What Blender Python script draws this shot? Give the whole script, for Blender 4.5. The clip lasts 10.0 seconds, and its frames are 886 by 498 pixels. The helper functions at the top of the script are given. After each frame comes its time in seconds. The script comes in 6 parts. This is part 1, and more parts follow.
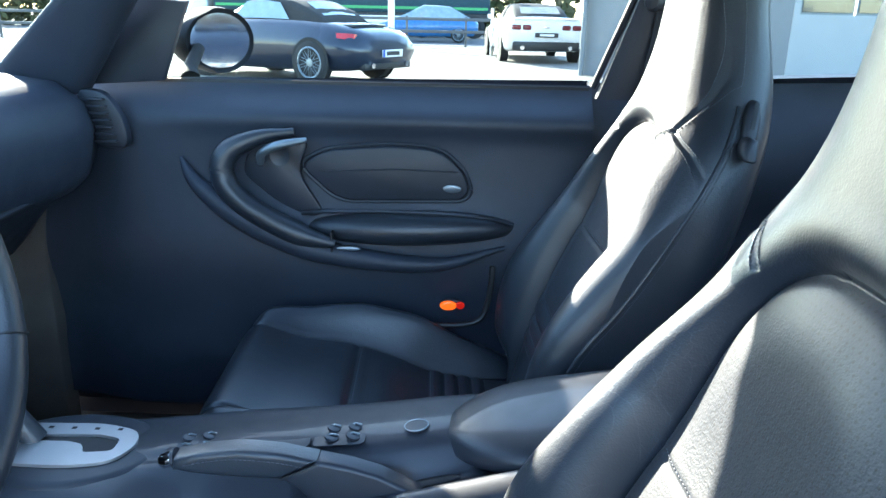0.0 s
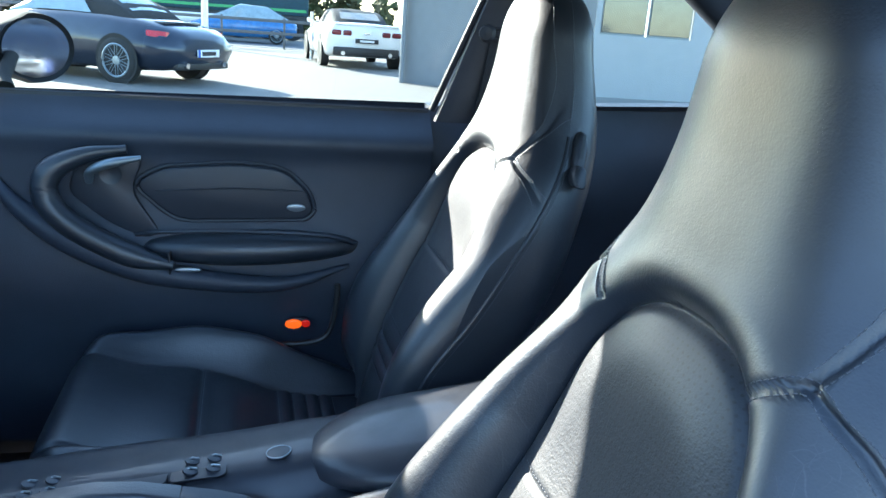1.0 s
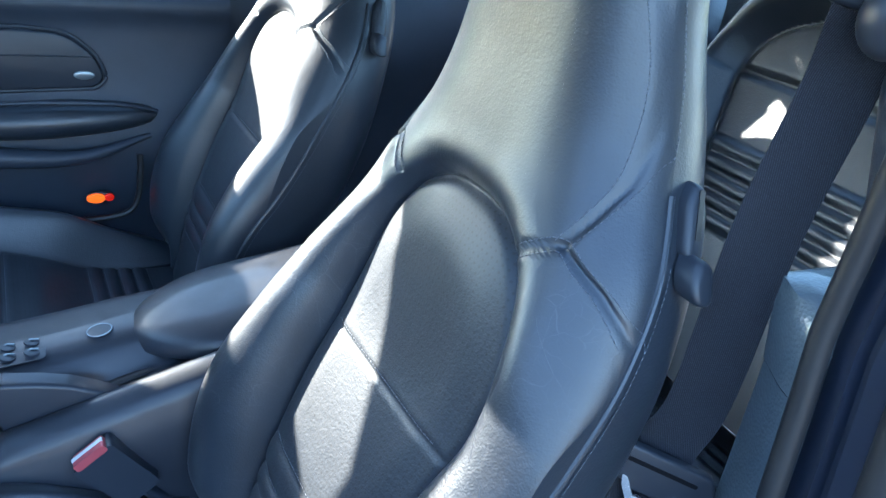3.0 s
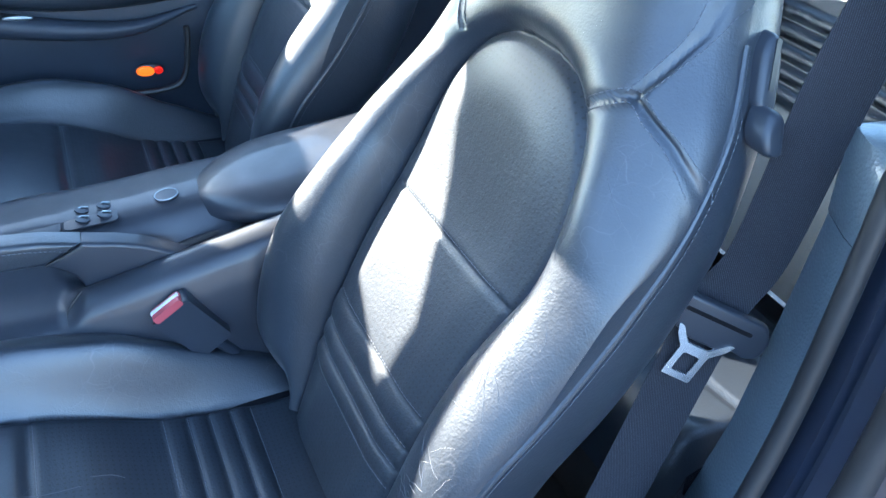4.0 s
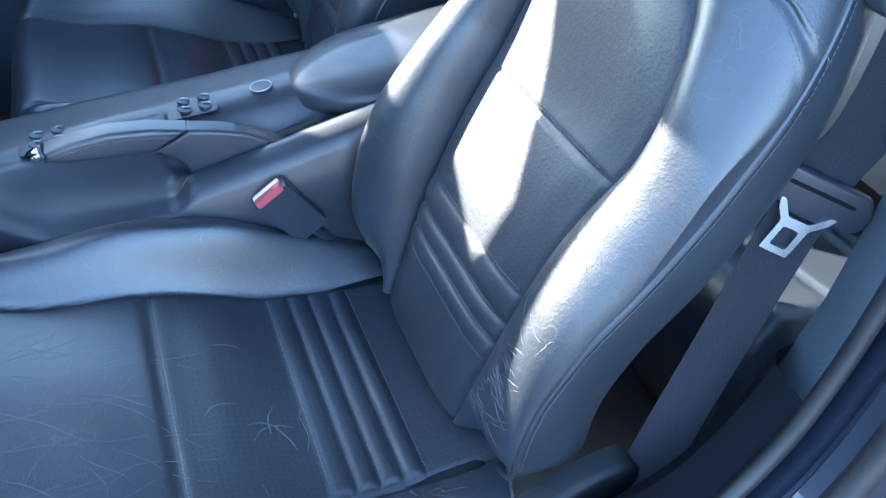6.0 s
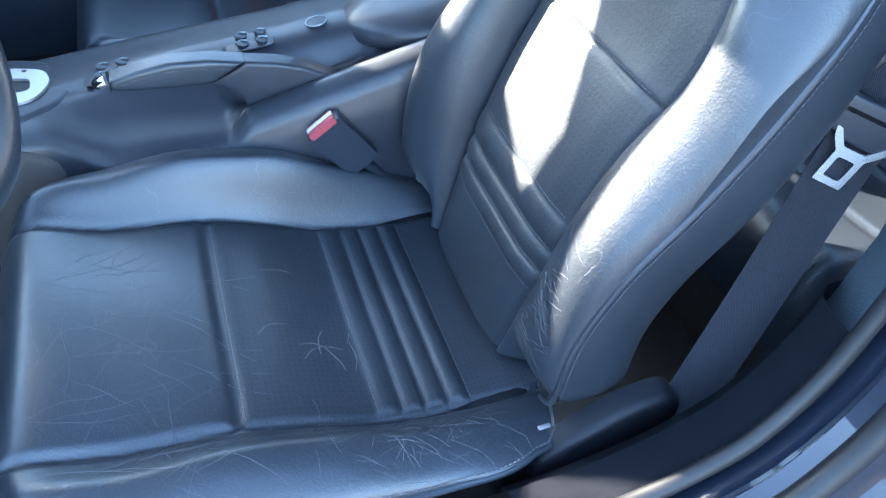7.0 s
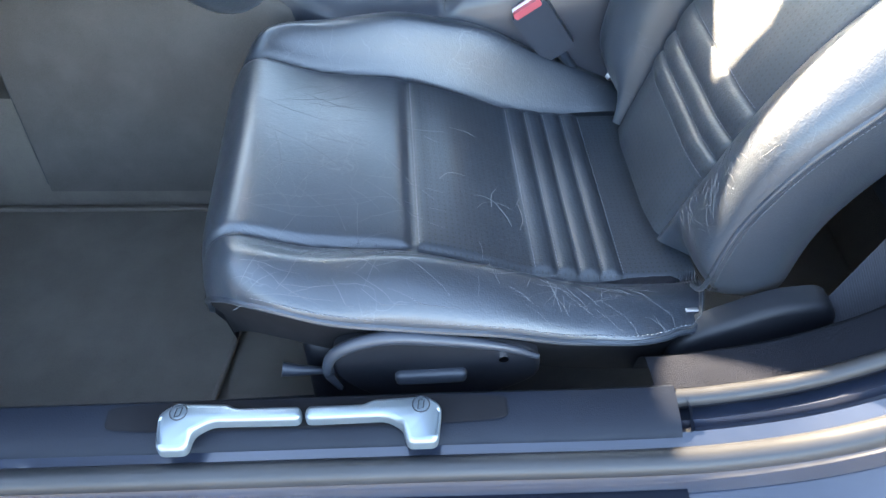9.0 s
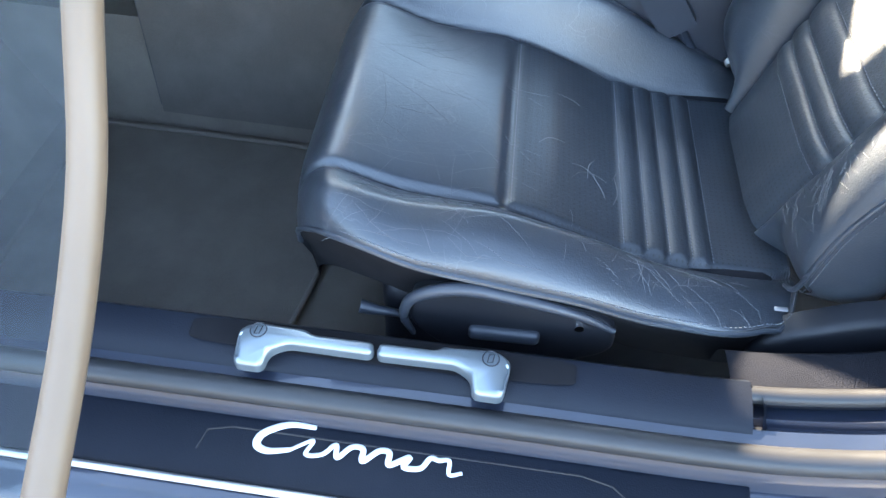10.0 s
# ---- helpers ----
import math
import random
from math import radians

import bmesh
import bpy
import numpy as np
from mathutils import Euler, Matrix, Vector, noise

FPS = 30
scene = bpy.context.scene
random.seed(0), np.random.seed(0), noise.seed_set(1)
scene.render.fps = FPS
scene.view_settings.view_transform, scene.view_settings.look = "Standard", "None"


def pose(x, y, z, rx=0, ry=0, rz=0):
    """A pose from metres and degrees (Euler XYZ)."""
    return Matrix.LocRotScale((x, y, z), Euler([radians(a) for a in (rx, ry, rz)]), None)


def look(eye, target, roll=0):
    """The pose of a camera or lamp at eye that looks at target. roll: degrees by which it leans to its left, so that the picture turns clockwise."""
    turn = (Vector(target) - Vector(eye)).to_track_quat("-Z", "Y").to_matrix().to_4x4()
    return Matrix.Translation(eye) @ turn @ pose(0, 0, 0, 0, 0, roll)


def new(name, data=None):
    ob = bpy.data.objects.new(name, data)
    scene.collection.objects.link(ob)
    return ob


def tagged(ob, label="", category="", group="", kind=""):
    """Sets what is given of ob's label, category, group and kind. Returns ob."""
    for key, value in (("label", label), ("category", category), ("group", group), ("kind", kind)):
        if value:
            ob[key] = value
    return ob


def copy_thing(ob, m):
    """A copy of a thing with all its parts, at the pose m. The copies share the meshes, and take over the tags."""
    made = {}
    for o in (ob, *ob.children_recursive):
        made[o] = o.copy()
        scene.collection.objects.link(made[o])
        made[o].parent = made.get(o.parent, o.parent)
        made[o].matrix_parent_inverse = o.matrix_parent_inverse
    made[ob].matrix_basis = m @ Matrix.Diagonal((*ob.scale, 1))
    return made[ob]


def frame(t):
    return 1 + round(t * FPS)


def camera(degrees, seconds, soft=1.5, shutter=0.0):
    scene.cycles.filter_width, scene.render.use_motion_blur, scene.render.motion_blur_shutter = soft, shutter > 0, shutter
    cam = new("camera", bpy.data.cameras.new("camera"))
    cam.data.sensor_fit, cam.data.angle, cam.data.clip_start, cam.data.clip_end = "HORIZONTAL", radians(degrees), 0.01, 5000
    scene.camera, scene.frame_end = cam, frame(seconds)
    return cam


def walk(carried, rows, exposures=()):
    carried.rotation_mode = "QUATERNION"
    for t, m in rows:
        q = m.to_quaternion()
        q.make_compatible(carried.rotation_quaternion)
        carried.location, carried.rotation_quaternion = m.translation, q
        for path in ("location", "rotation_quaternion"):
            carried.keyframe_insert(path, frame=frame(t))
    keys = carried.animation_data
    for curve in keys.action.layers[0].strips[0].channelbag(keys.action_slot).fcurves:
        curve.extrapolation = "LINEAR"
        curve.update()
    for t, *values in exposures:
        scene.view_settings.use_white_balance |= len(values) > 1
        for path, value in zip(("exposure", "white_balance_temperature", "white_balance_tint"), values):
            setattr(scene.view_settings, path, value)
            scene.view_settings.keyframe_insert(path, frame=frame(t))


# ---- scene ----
cam = camera(61.1, 10.0)
PATH = [
    (0, (0.053, 0.047, 1.078), (0.007, 1.955, 0.48), 1.2),
    (0.5, (0.028, 0.039, 1.091), (0.114, 1.948, 0.501), 2.1),
    (1, (0.007, 0.027, 1.111), (0.428, 1.899, 0.544), 4.2),
    (1.5, (0.009, 0.017, 1.153), (0.764, 1.807, 0.679), 5.8),
    (2, (0.013, 0.015, 1.154), (0.845, 1.775, 0.698), 6.0),
    (2.5, (0.011, -0.001, 1.166), (0.896, 1.665, 0.502), 6.7),
    (3, (-0.004, -0.021, 1.156), (0.86, 1.547, 0.264), 7.2),
    (3.2, (-0.008, -0.025, 1.151), (0.83, 1.513, 0.185), 7.1),
    (4.3, (-0.055, -0.041, 1.134), (0.665, 1.397, -0.056), 6.2),
    (4.5, (-0.062, -0.046, 1.132), (0.636, 1.39, -0.073), 6.0),
    (5, (-0.072, -0.05, 1.133), (0.572, 1.367, -0.122), 4.9),
    (5.5, (-0.085, -0.053, 1.125), (0.528, 1.344, -0.168), 4.4),
    (7, (-0.104, -0.094, 1.099), (0.327, 1.262, -0.307), 1.9),
    (7.5, (-0.114, -0.12, 1.086), (0.225, 1.23, -0.35), 1.1),
    (8, (-0.132, -0.148, 1.078), (0.107, 1.204, -0.376), 0.6),
    (8.5, (-0.137, -0.179, 1.067), (-0.002, 1.179, -0.396), 0.4),
    (9, (-0.147, -0.209, 1.061), (-0.117, 1.135, -0.42), 0.6),
    (9.5, (-0.152, -0.221, 1.058), (-0.199, 1.096, -0.447), 0.9),
    (10, (-0.157, -0.226, 1.049), (-0.326, 1.053, -0.479), 2.1),
]

walk(cam, [(t, look(eye, target, roll)) for t, eye, target, roll in PATH], [(0.0, 3.15, 5950, 6), (1.0, 2.80, 5750, 6), (2.0, 2.70, 5600, 6), (3.0, 3.30, 5600, 7), (4.5, 3.90, 5700, 8), (5.5, 3.98, 5700, 8), (7.0, 4.03, 5900, 8), (7.6, 4.38, 7200, 12), (8.5, 4.55, 7500, 12), (9.5, 4.30, 7000, 10), (10.0, 4.25, 7000, 10)])

# ---- light ----
SUN_AZ, SUN_EL = 36.0, 21.8   # the sun's bearing from +y towards -x, and its height
world = bpy.data.worlds.new("sky")
scene.world = world
world.use_nodes = True
wn = world.node_tree
sky = wn.nodes.new("ShaderNodeTexSky")
sky.sky_type, sky.sun_disc = "NISHITA", False
sky.dust_density = 0.5
sky.sun_elevation, sky.sun_rotation = radians(SUN_EL), radians(-SUN_AZ)
wn.links.new(sky.outputs[0], wn.nodes["Background"].inputs[0])
wn.nodes["Background"].inputs[1].default_value = 0.15
sun_data = bpy.data.lights.new("sun", "SUN")
sun_data.energy, sun_data.angle, sun_data.color = 4.0, radians(0.5), (1.0, 0.89, 0.72)
sun = new("sun", sun_data)
sun.matrix_world = look((-math.sin(radians(SUN_AZ)) * math.cos(radians(SUN_EL)), math.cos(radians(SUN_AZ)) * math.cos(radians(SUN_EL)), math.sin(radians(SUN_EL))), (0, 0, 0))


# ---- materials ----
class Nodes:
    """A short hand for building one node material."""

    def __init__(self, name):
        self.mat = bpy.data.materials.new(name)
        self.mat.use_nodes = True
        self.t = self.mat.node_tree
        self.b = self.t.nodes["Principled BSDF"]
        self.coord = self.t.nodes.new("ShaderNodeTexCoord")

    def n(self, kind, **k):
        node = self.t.nodes.new("ShaderNode" + kind)
        for key, v in k.items():
            if key in ("operation", "blend_type", "feature", "data_type", "distance", "noise_dimensions"):
                if key == "operation":
                    node.operation = v
                elif key == "feature":
                    node.feature = v
                elif key == "data_type":
                    node.data_type = v
                elif key == "blend_type":
                    node.blend_type = v
        return node

    def link(self, a, b):
        self.t.links.new(a, b)

    def noise(self, scale, detail=4, where="Object", rough=0.55, stretch=None):
        node = self.n("TexNoise")
        node.inputs["Scale"].default_value, node.inputs["Detail"].default_value, node.inputs["Roughness"].default_value = scale, detail, rough
        self.feed(node, where, stretch)
        return node.outputs["Fac"]

    def feed(self, node, where, stretch):
        if stretch:
            m = self.n("Mapping")
            m.inputs["Scale"].default_value = stretch
            self.link(self.coord.outputs[where], m.inputs[0])
            self.link(m.outputs[0], node.inputs["Vector"])
        else:
            self.link(self.coord.outputs[where], node.inputs["Vector"])

    def voronoi(self, scale, feature="F1", where="Object", stretch=None):
        node = self.n("TexVoronoi", feature=feature)
        node.inputs["Scale"].default_value = scale
        self.feed(node, where, stretch)
        return node.outputs["Distance"]

    def ramp(self, fac, stops):
        r = self.n("ValToRGB")
        el = r.color_ramp.elements
        while len(el) < len(stops):
            el.new(0.5)
        for e, (p, c) in zip(el, stops):
            e.position, e.color = p, (*(c if isinstance(c, tuple) else (c, c, c)), 1)
        self.link(fac, r.inputs[0])
        return r.outputs[0]

    def mix(self, fac, a, b, blend="MIX"):
        m = self.n("Mix", data_type="RGBA", blend_type=blend)
        for sock, v in ((m.inputs[0], fac), (m.inputs[6], a), (m.inputs[7], b)):
            if isinstance(v, bpy.types.NodeSocket):
                self.link(v, sock)
            else:
                sock.default_value = (*v, 1) if isinstance(v, tuple) else v
        return m.outputs[2]

    def math(self, op, a, b=0.0):
        m = self.n("Math", operation=op)
        for sock, v in ((m.inputs[0], a), (m.inputs[1], b)):
            if isinstance(v, bpy.types.NodeSocket):
                self.link(v, sock)
            else:
                sock.default_value = v
        return m.outputs[0]

    def bump(self, height, strength, depth=0.001, before=None):
        b = self.n("Bump")
        b.inputs["Strength"].default_value, b.inputs["Distance"].default_value = strength, depth
        self.link(height, b.inputs["Height"])
        if before:
            self.link(before, b.inputs["Normal"])
        self.link(b.outputs[0], self.b.inputs["Normal"])
        return b.outputs[0]

    def set(self, **k):
        for key, v in k.items():
            sock = self.b.inputs[key.replace("_", " ")]
            if isinstance(v, bpy.types.NodeSocket):
                self.link(v, sock)
            else:
                sock.default_value = (*v, 1) if isinstance(v, tuple) else v
        return self.mat


def leather(name, base, worn=0.0, perforated=False, rough=0.4, coat=0.6):
    m = Nodes(name)
    grain = m.noise(420, 2)
    fold = m.noise(38, 5, rough=0.6)
    blotch = m.noise(7, 3)
    col = m.mix(m.ramp(blotch, [(0.35, 0.0), (0.7, 1.0)]), tuple(c * 0.85 for c in base), tuple(c * 1.2 for c in base))
    r = m.ramp(m.noise(55, 3), [(0.25, rough - 0.02), (0.75, rough + 0.06)])
    n1 = m.bump(m.noise(190, 3), 0.27, 0.0011, m.bump(m.voronoi(580, "SMOOTH_F1"), 0.30, 0.0008, m.bump(grain, 0.2, 0.0006)))
    n2 = m.bump(fold, 0.14, 0.004, n1)
    if worn:
        warp = m.n("VectorMath")
        warp.operation = "MULTIPLY_ADD"
        bend = m.n("TexNoise")
        bend.inputs["Scale"].default_value, bend.inputs["Detail"].default_value = 14, 3
        m.link(m.coord.outputs["Object"], bend.inputs["Vector"])
        m.link(bend.outputs["Color"], warp.inputs[0])
        warp.inputs[1].default_value = (0.05, 0.05, 0.05)
        m.link(m.coord.outputs["Object"], warp.inputs[2])
        lines = []
        for size, thin, lo, hi, seed, way in ((34, 0.010, 0.50, 0.60, 9, (1.0, 0.35, 0.6)), (48, 0.012, 0.50, 0.60, 12, (0.35, 1.0, 0.8)), (120, 0.022, 0.48, 0.62, 17, (0.7, 0.7, 0.7))):
            squash = m.n("Mapping")
            squash.inputs["Scale"].default_value, squash.inputs["Rotation"].default_value = way, (0.3, 0.5, 0.7 * size)
            m.link(warp.outputs[0], squash.inputs[0])
            cell = m.n("TexVoronoi", feature="DISTANCE_TO_EDGE")
            cell.inputs["Scale"].default_value = size
            m.link(squash.outputs[0], cell.inputs["Vector"])
            thread = m.ramp(cell.outputs["Distance"], [(0.0, 1.0), (thin, 0.0)])
            lines.append(m.math("MULTIPLY", thread, m.ramp(m.noise(seed, 3), [(lo, 0.0), (hi, 1.0)])))
        line = m.math("MAXIMUM", m.math("MAXIMUM", lines[0], lines[1]), m.math("MULTIPLY", lines[2], 0.5))
        col = m.mix(m.math("MULTIPLY", line, worn), col, (0.22, 0.22, 0.23))
        m.bump(line, -0.35, 0.0012, n2)
        r = m.mix(m.math("MULTIPLY", line, 0.5), r, (0.7, 0.7, 0.7))
    if perforated:
        sep = m.n("SeparateXYZ")
        m.link(m.coord.outputs["UV"], sep.inputs[0])
        fx = m.math("SUBTRACT", m.math("FRACT", m.math("MULTIPLY", sep.outputs[0], 150.0)), 0.5)
        fy = m.math("SUBTRACT", m.math("FRACT", m.math("MULTIPLY", sep.outputs[1], 150.0)), 0.5)
        d = m.math("ADD", m.math("MULTIPLY", fx, fx), m.math("MULTIPLY", fy, fy))
        hole = m.ramp(d, [(0.02, 1.0), (0.045, 0.0)])
        col = m.mix(m.math("MULTIPLY", hole, 0.75), col, (0.003, 0.003, 0.004))
    return m.set(Base_Color=col, Roughness=r, Specular_IOR_Level=0.6, Coat_Weight=coat, Coat_Roughness=0.31)


def plain(name, base, rough=0.5, metal=0.0, grain=0.0, scale=400, var=0.15, spec=0.5, coat=0.0):
    m = Nodes(name)
    col = m.mix(m.ramp(m.noise(6, 4), [(0.3, 0.0), (0.7, 1.0)]), tuple(c * (1 - var) for c in base), tuple(min(1, c * (1 + var)) for c in base))
    r = m.ramp(m.noise(35, 5), [(0.3, max(0.02, rough - 0.06)), (0.7, min(1, rough + 0.06))])
    if grain:
        m.bump(m.voronoi(scale), grain, 0.0006)
    return m.set(Base_Color=col, Roughness=r, Metallic=metal, Specular_IOR_Level=spec, Coat_Weight=coat)


def carpet_material(name, base):
    m = Nodes(name)
    fibre = m.noise(900, 3, rough=0.7)
    patch = m.noise(14, 4)
    col = m.mix(fibre, tuple(c * 0.5 for c in base), tuple(c * 1.6 for c in base))
    col = m.mix(m.ramp(patch, [(0.4, 0.0), (0.75, 0.5)]), col, tuple(c * 1.5 + 0.003 for c in base))
    m.bump(fibre, 0.9, 0.003)
    return m.set(Base_Color=col, Roughness=0.95, Specular_IOR_Level=0.15)


def glass_material(name, tint, mirror=0.08):
    m = Nodes(name)
    t = m.t
    clear, gloss, mixer, fres = t.nodes.new("ShaderNodeBsdfTransparent"), t.nodes.new("ShaderNodeBsdfGlossy"), t.nodes.new("ShaderNodeMixShader"), t.nodes.new("ShaderNodeLayerWeight")
    clear.inputs[0].default_value = (*tint, 1)
    gloss.inputs["Roughness"].default_value = 0.02
    fres.inputs[0].default_value = 0.5
    t.links.new(m.math("ADD", m.math("MULTIPLY", m.math("POWER", fres.outputs[1], 5.0), 0.7), 0.04), mixer.inputs[0])
    t.links.new(clear.outputs[0], mixer.inputs[1])
    t.links.new(gloss.outputs[0], mixer.inputs[2])
    t.links.new(mixer.outputs[0], t.nodes["Material Output"].inputs[0])
    return m.mat


def glow(name, colour, strength):
    m = Nodes(name)
    return m.set(Base_Color=colour, Emission_Color=colour, Emission_Strength=strength, Roughness=0.2)


BLACK = (0.019, 0.025, 0.035)
M_LEATHER = leather("leather", BLACK, 0.0, rough=0.45)
M_WORN = leather("worn_leather", BLACK, 0.16, rough=0.42)
M_PERF = leather("perforated_leather", tuple(0.95 * c for c in BLACK), 0.0, True, rough=0.54, coat=0.3)
M_SKIN = plain("soft_trim", (0.032, 0.041, 0.06), 0.5, grain=0.35, scale=520)
M_PLASTIC = plain("black_plastic", (0.022, 0.028, 0.040), 0.42, grain=0.15, scale=700)
M_CONSOLE = plain("satin_console_plastic", (0.020, 0.024, 0.034), 0.46, grain=0.2, scale=900, coat=0.25)
M_SMOOTH = plain("smooth_black_plastic", (0.030, 0.035, 0.046), 0.4)
M_CARPET = carpet_material("carpet", (0.12, 0.107, 0.097))
# carpet colour lowered to include the shade of the seat's side
M_SHADED_CARPET = carpet_material("shaded_carpet", (0.010, 0.011, 0.016))
M_RUBBER = plain("rubber_seal", (0.02, 0.02, 0.022), 0.45)
# near-black colour that stands in for shade under edges and in hollows
M_SHADE = plain("painted_shade", (0.006, 0.006, 0.008), 0.85, spec=0.2)
M_SEATBASE = plain("matt_black_plastic", (0.009, 0.010, 0.014), 0.5, grain=0.15, scale=700, spec=0.35)
M_TRIM = plain("sill_plastic", (0.006, 0.0085, 0.015), 0.48, grain=0.25, scale=650, spec=0.22)
M_SILVER = plain("silver_paint", (0.24, 0.28, 0.31), 0.36, metal=0.7, var=0.06)
M_CHROME = plain("chrome", (0.8, 0.8, 0.82), 0.09, metal=1.0, var=0.03)
M_ALU = plain("brushed_aluminium", (0.6, 0.6, 0.61), 0.40, metal=0.9, var=0.06)
M_LINER = plain("headliner_cloth", (0.12, 0.105, 0.09), 0.95, grain=0.5, scale=900, spec=0.1)
M_BEIGE = plain("beige_shelf_cloth", (0.15, 0.13, 0.105), 0.95, grain=0.5, scale=900, spec=0.1)
M_THREAD = plain("thread", (0.12, 0.13, 0.15), 0.6)
M_RED = plain("red_plastic", (0.42, 0.075, 0.09), 0.4)
M_MARK = plain("white_print", (0.75, 0.76, 0.78), 0.5)
M_LAMP = glow("amber_lamp", (1.0, 0.13, 0.008), 0.13)
M_REDLENS = glow("red_lens", (1.0, 0.02, 0.01), 0.03)
M_BODY = plain("dark_blue_paint", (0.013, 0.019, 0.036), 0.4, metal=0.2, coat=0.8)
M_GLASS = glass_material("window_glass", (0.77, 0.85, 0.83))
M_GROUND = plain("pale_asphalt", (0.165, 0.155, 0.14), 0.9, grain=0.6, scale=90, var=0.1)
M_CLAD = plain("white_cladding", (0.17, 0.19, 0.205), 0.5, var=0.04)
M_WHITE = plain("white_car_paint", (0.8, 0.79, 0.77), 0.25, coat=0.6, var=0.03)
M_TYRE = plain("tyre", (0.02, 0.02, 0.02), 0.8)


# ---- mesh helpers ----
def part(name, data, material, parent=None, label="", smooth=True):
    """Links a bmesh or a mesh as one object under a thing."""
    if isinstance(data, bmesh.types.BMesh):
        me = bpy.data.meshes.new(name)
        data.to_mesh(me)
        data.free()
        data = me
    data.materials.clear()
    data.materials.append(material)
    if smooth:
        data.shade_smooth()
    ob = new(name, data)
    ob.parent = parent
    if label:
        ob["label"] = label
    return ob


def thing(name, label, category, group="", kind=""):
    return tagged(new(name), label, category, group, kind)


def autosmooth(me, angle=40):
    me.shade_smooth()
    bm = bmesh.new()
    bm.from_mesh(me)
    for e in bm.edges:
        if len(e.link_faces) == 2:
            e.smooth = e.calc_face_angle(0) < radians(angle)
    bm.to_mesh(me)
    bm.free()


def finish(bm, angle=40):
    bmesh.ops.recalc_face_normals(bm, faces=bm.faces)
    for f in bm.faces:
        f.smooth = True
    for e in bm.edges:
        if len(e.link_faces) == 2:
            e.smooth = e.calc_face_angle(0) < radians(angle)
    return bm


def rbox(lo, hi, r=0.008, seg=2):
    bm = bmesh.new()
    bmesh.ops.create_cube(bm, size=1)
    for v in bm.verts:
        v.co = Vector([lo[i] + (v.co[i] + 0.5) * (hi[i] - lo[i]) for i in range(3)])
    if r:
        r = min(r, 0.45 * min(hi[i] - lo[i] for i in range(3)))
        bmesh.ops.bevel(bm, geom=bm.edges[:] + bm.verts[:], offset=r, segments=seg, affect="EDGES", profile=0.5)
    return finish(bm)


def loft(rings, closed=True, caps=True, angle=40):
    """A skin over rings of equal count."""
    bm = bmesh.new()
    vs = [[bm.verts.new(p) for p in ring] for ring in rings]
    n = len(rings[0])
    for a, b in zip(vs, vs[1:]):
        for i in range(n if closed else n - 1):
            q = [a[i], a[(i + 1) % n], b[(i + 1) % n], b[i]]
            bm.faces.new(q)
    if caps and closed:
        bm.faces.new(vs[0][::-1])
        bm.faces.new(vs[-1])
    return finish(bm, angle)


def smooth_path(pts, n=8):
    """A Catmull-Rom line through the points."""
    p = [Vector(q) for q in pts]
    p = [2 * p[0] - p[1]] + p + [2 * p[-1] - p[-2]]
    out = []
    for a, b, c, d in zip(p, p[1:], p[2:], p[3:]):
        for i in range(n):
            t = i / n
            out.append(0.5 * ((2 * b) + (c - a) * t + (2 * a - 5 * b + 4 * c - d) * t * t + (3 * b - a - 3 * c + d) * t ** 3))
    return out + [p[-2]]


def tube(pts, r, n=10, flat=1.0, up=(0, 0, 1), closed=False):
    """A tube along points; r one radius or one for each point; flat squashes it along up."""
    pts = [Vector(p) for p in pts]
    rr = r if isinstance(r, (list, tuple)) else [r] * len(pts)
    rings = []
    for i, p in enumerate(pts):
        a, b = (pts[i - 1], pts[(i + 1) % len(pts)]) if closed else (pts[max(i - 1, 0)], pts[min(i + 1, len(pts) - 1)])
        d = (b - a).normalized()
        s = d.cross(Vector(up))
        s = s.normalized() if s.length > 1e-4 else d.orthogonal().normalized()
        u = s.cross(d)
        rings.append([p + rr[i] * (math.cos(2 * math.pi * k / n) * s + flat * math.sin(2 * math.pi * k / n) * u) for k in range(n)])
    if closed:
        rings.append(rings[0])
        return loft(rings, caps=False)
    return loft(rings)


def prism(outline, to3d, depth, bevel=0.004, seg=2):
    """A flat outline made solid; to3d(a, b, h) places a point; h runs 0..depth."""
    bm = bmesh.new()
    lo = [bm.verts.new(to3d(a, b, 0)) for a, b in outline]
    hi = [bm.verts.new(to3d(a, b, depth)) for a, b in outline]
    n = len(lo)
    bm.faces.new(lo)
    top = bm.faces.new(hi[::-1])
    for i in range(n):
        bm.faces.new([lo[i], lo[(i + 1) % n], hi[(i + 1) % n], hi[i]])
    bmesh.ops.recalc_face_normals(bm, faces=bm.faces)
    if bevel:
        bmesh.ops.bevel(bm, geom=list(top.edges), offset=bevel, segments=seg, affect="EDGES", profile=0.5)
    return finish(bm)


def rounded(poly, r=0.02, n=4):
    """Rounds the corners of a 2D polygon."""
    out = []
    m = len(poly)
    for i in range(m):
        p, a, b = Vector(poly[i]), Vector(poly[i - 1]), Vector(poly[(i + 1) % m])
        ra = min(r, 0.45 * (a - p).length, 0.45 * (b - p).length)
        p0, p1 = p + (a - p).normalized() * ra, p + (b - p).normalized() * ra
        for k in range(n + 1):
            t = k / n
            q = p0 * (1 - t) ** 2 + p * 2 * t * (1 - t) + p1 * t * t
            out.append((q.x, q.y))
    return out


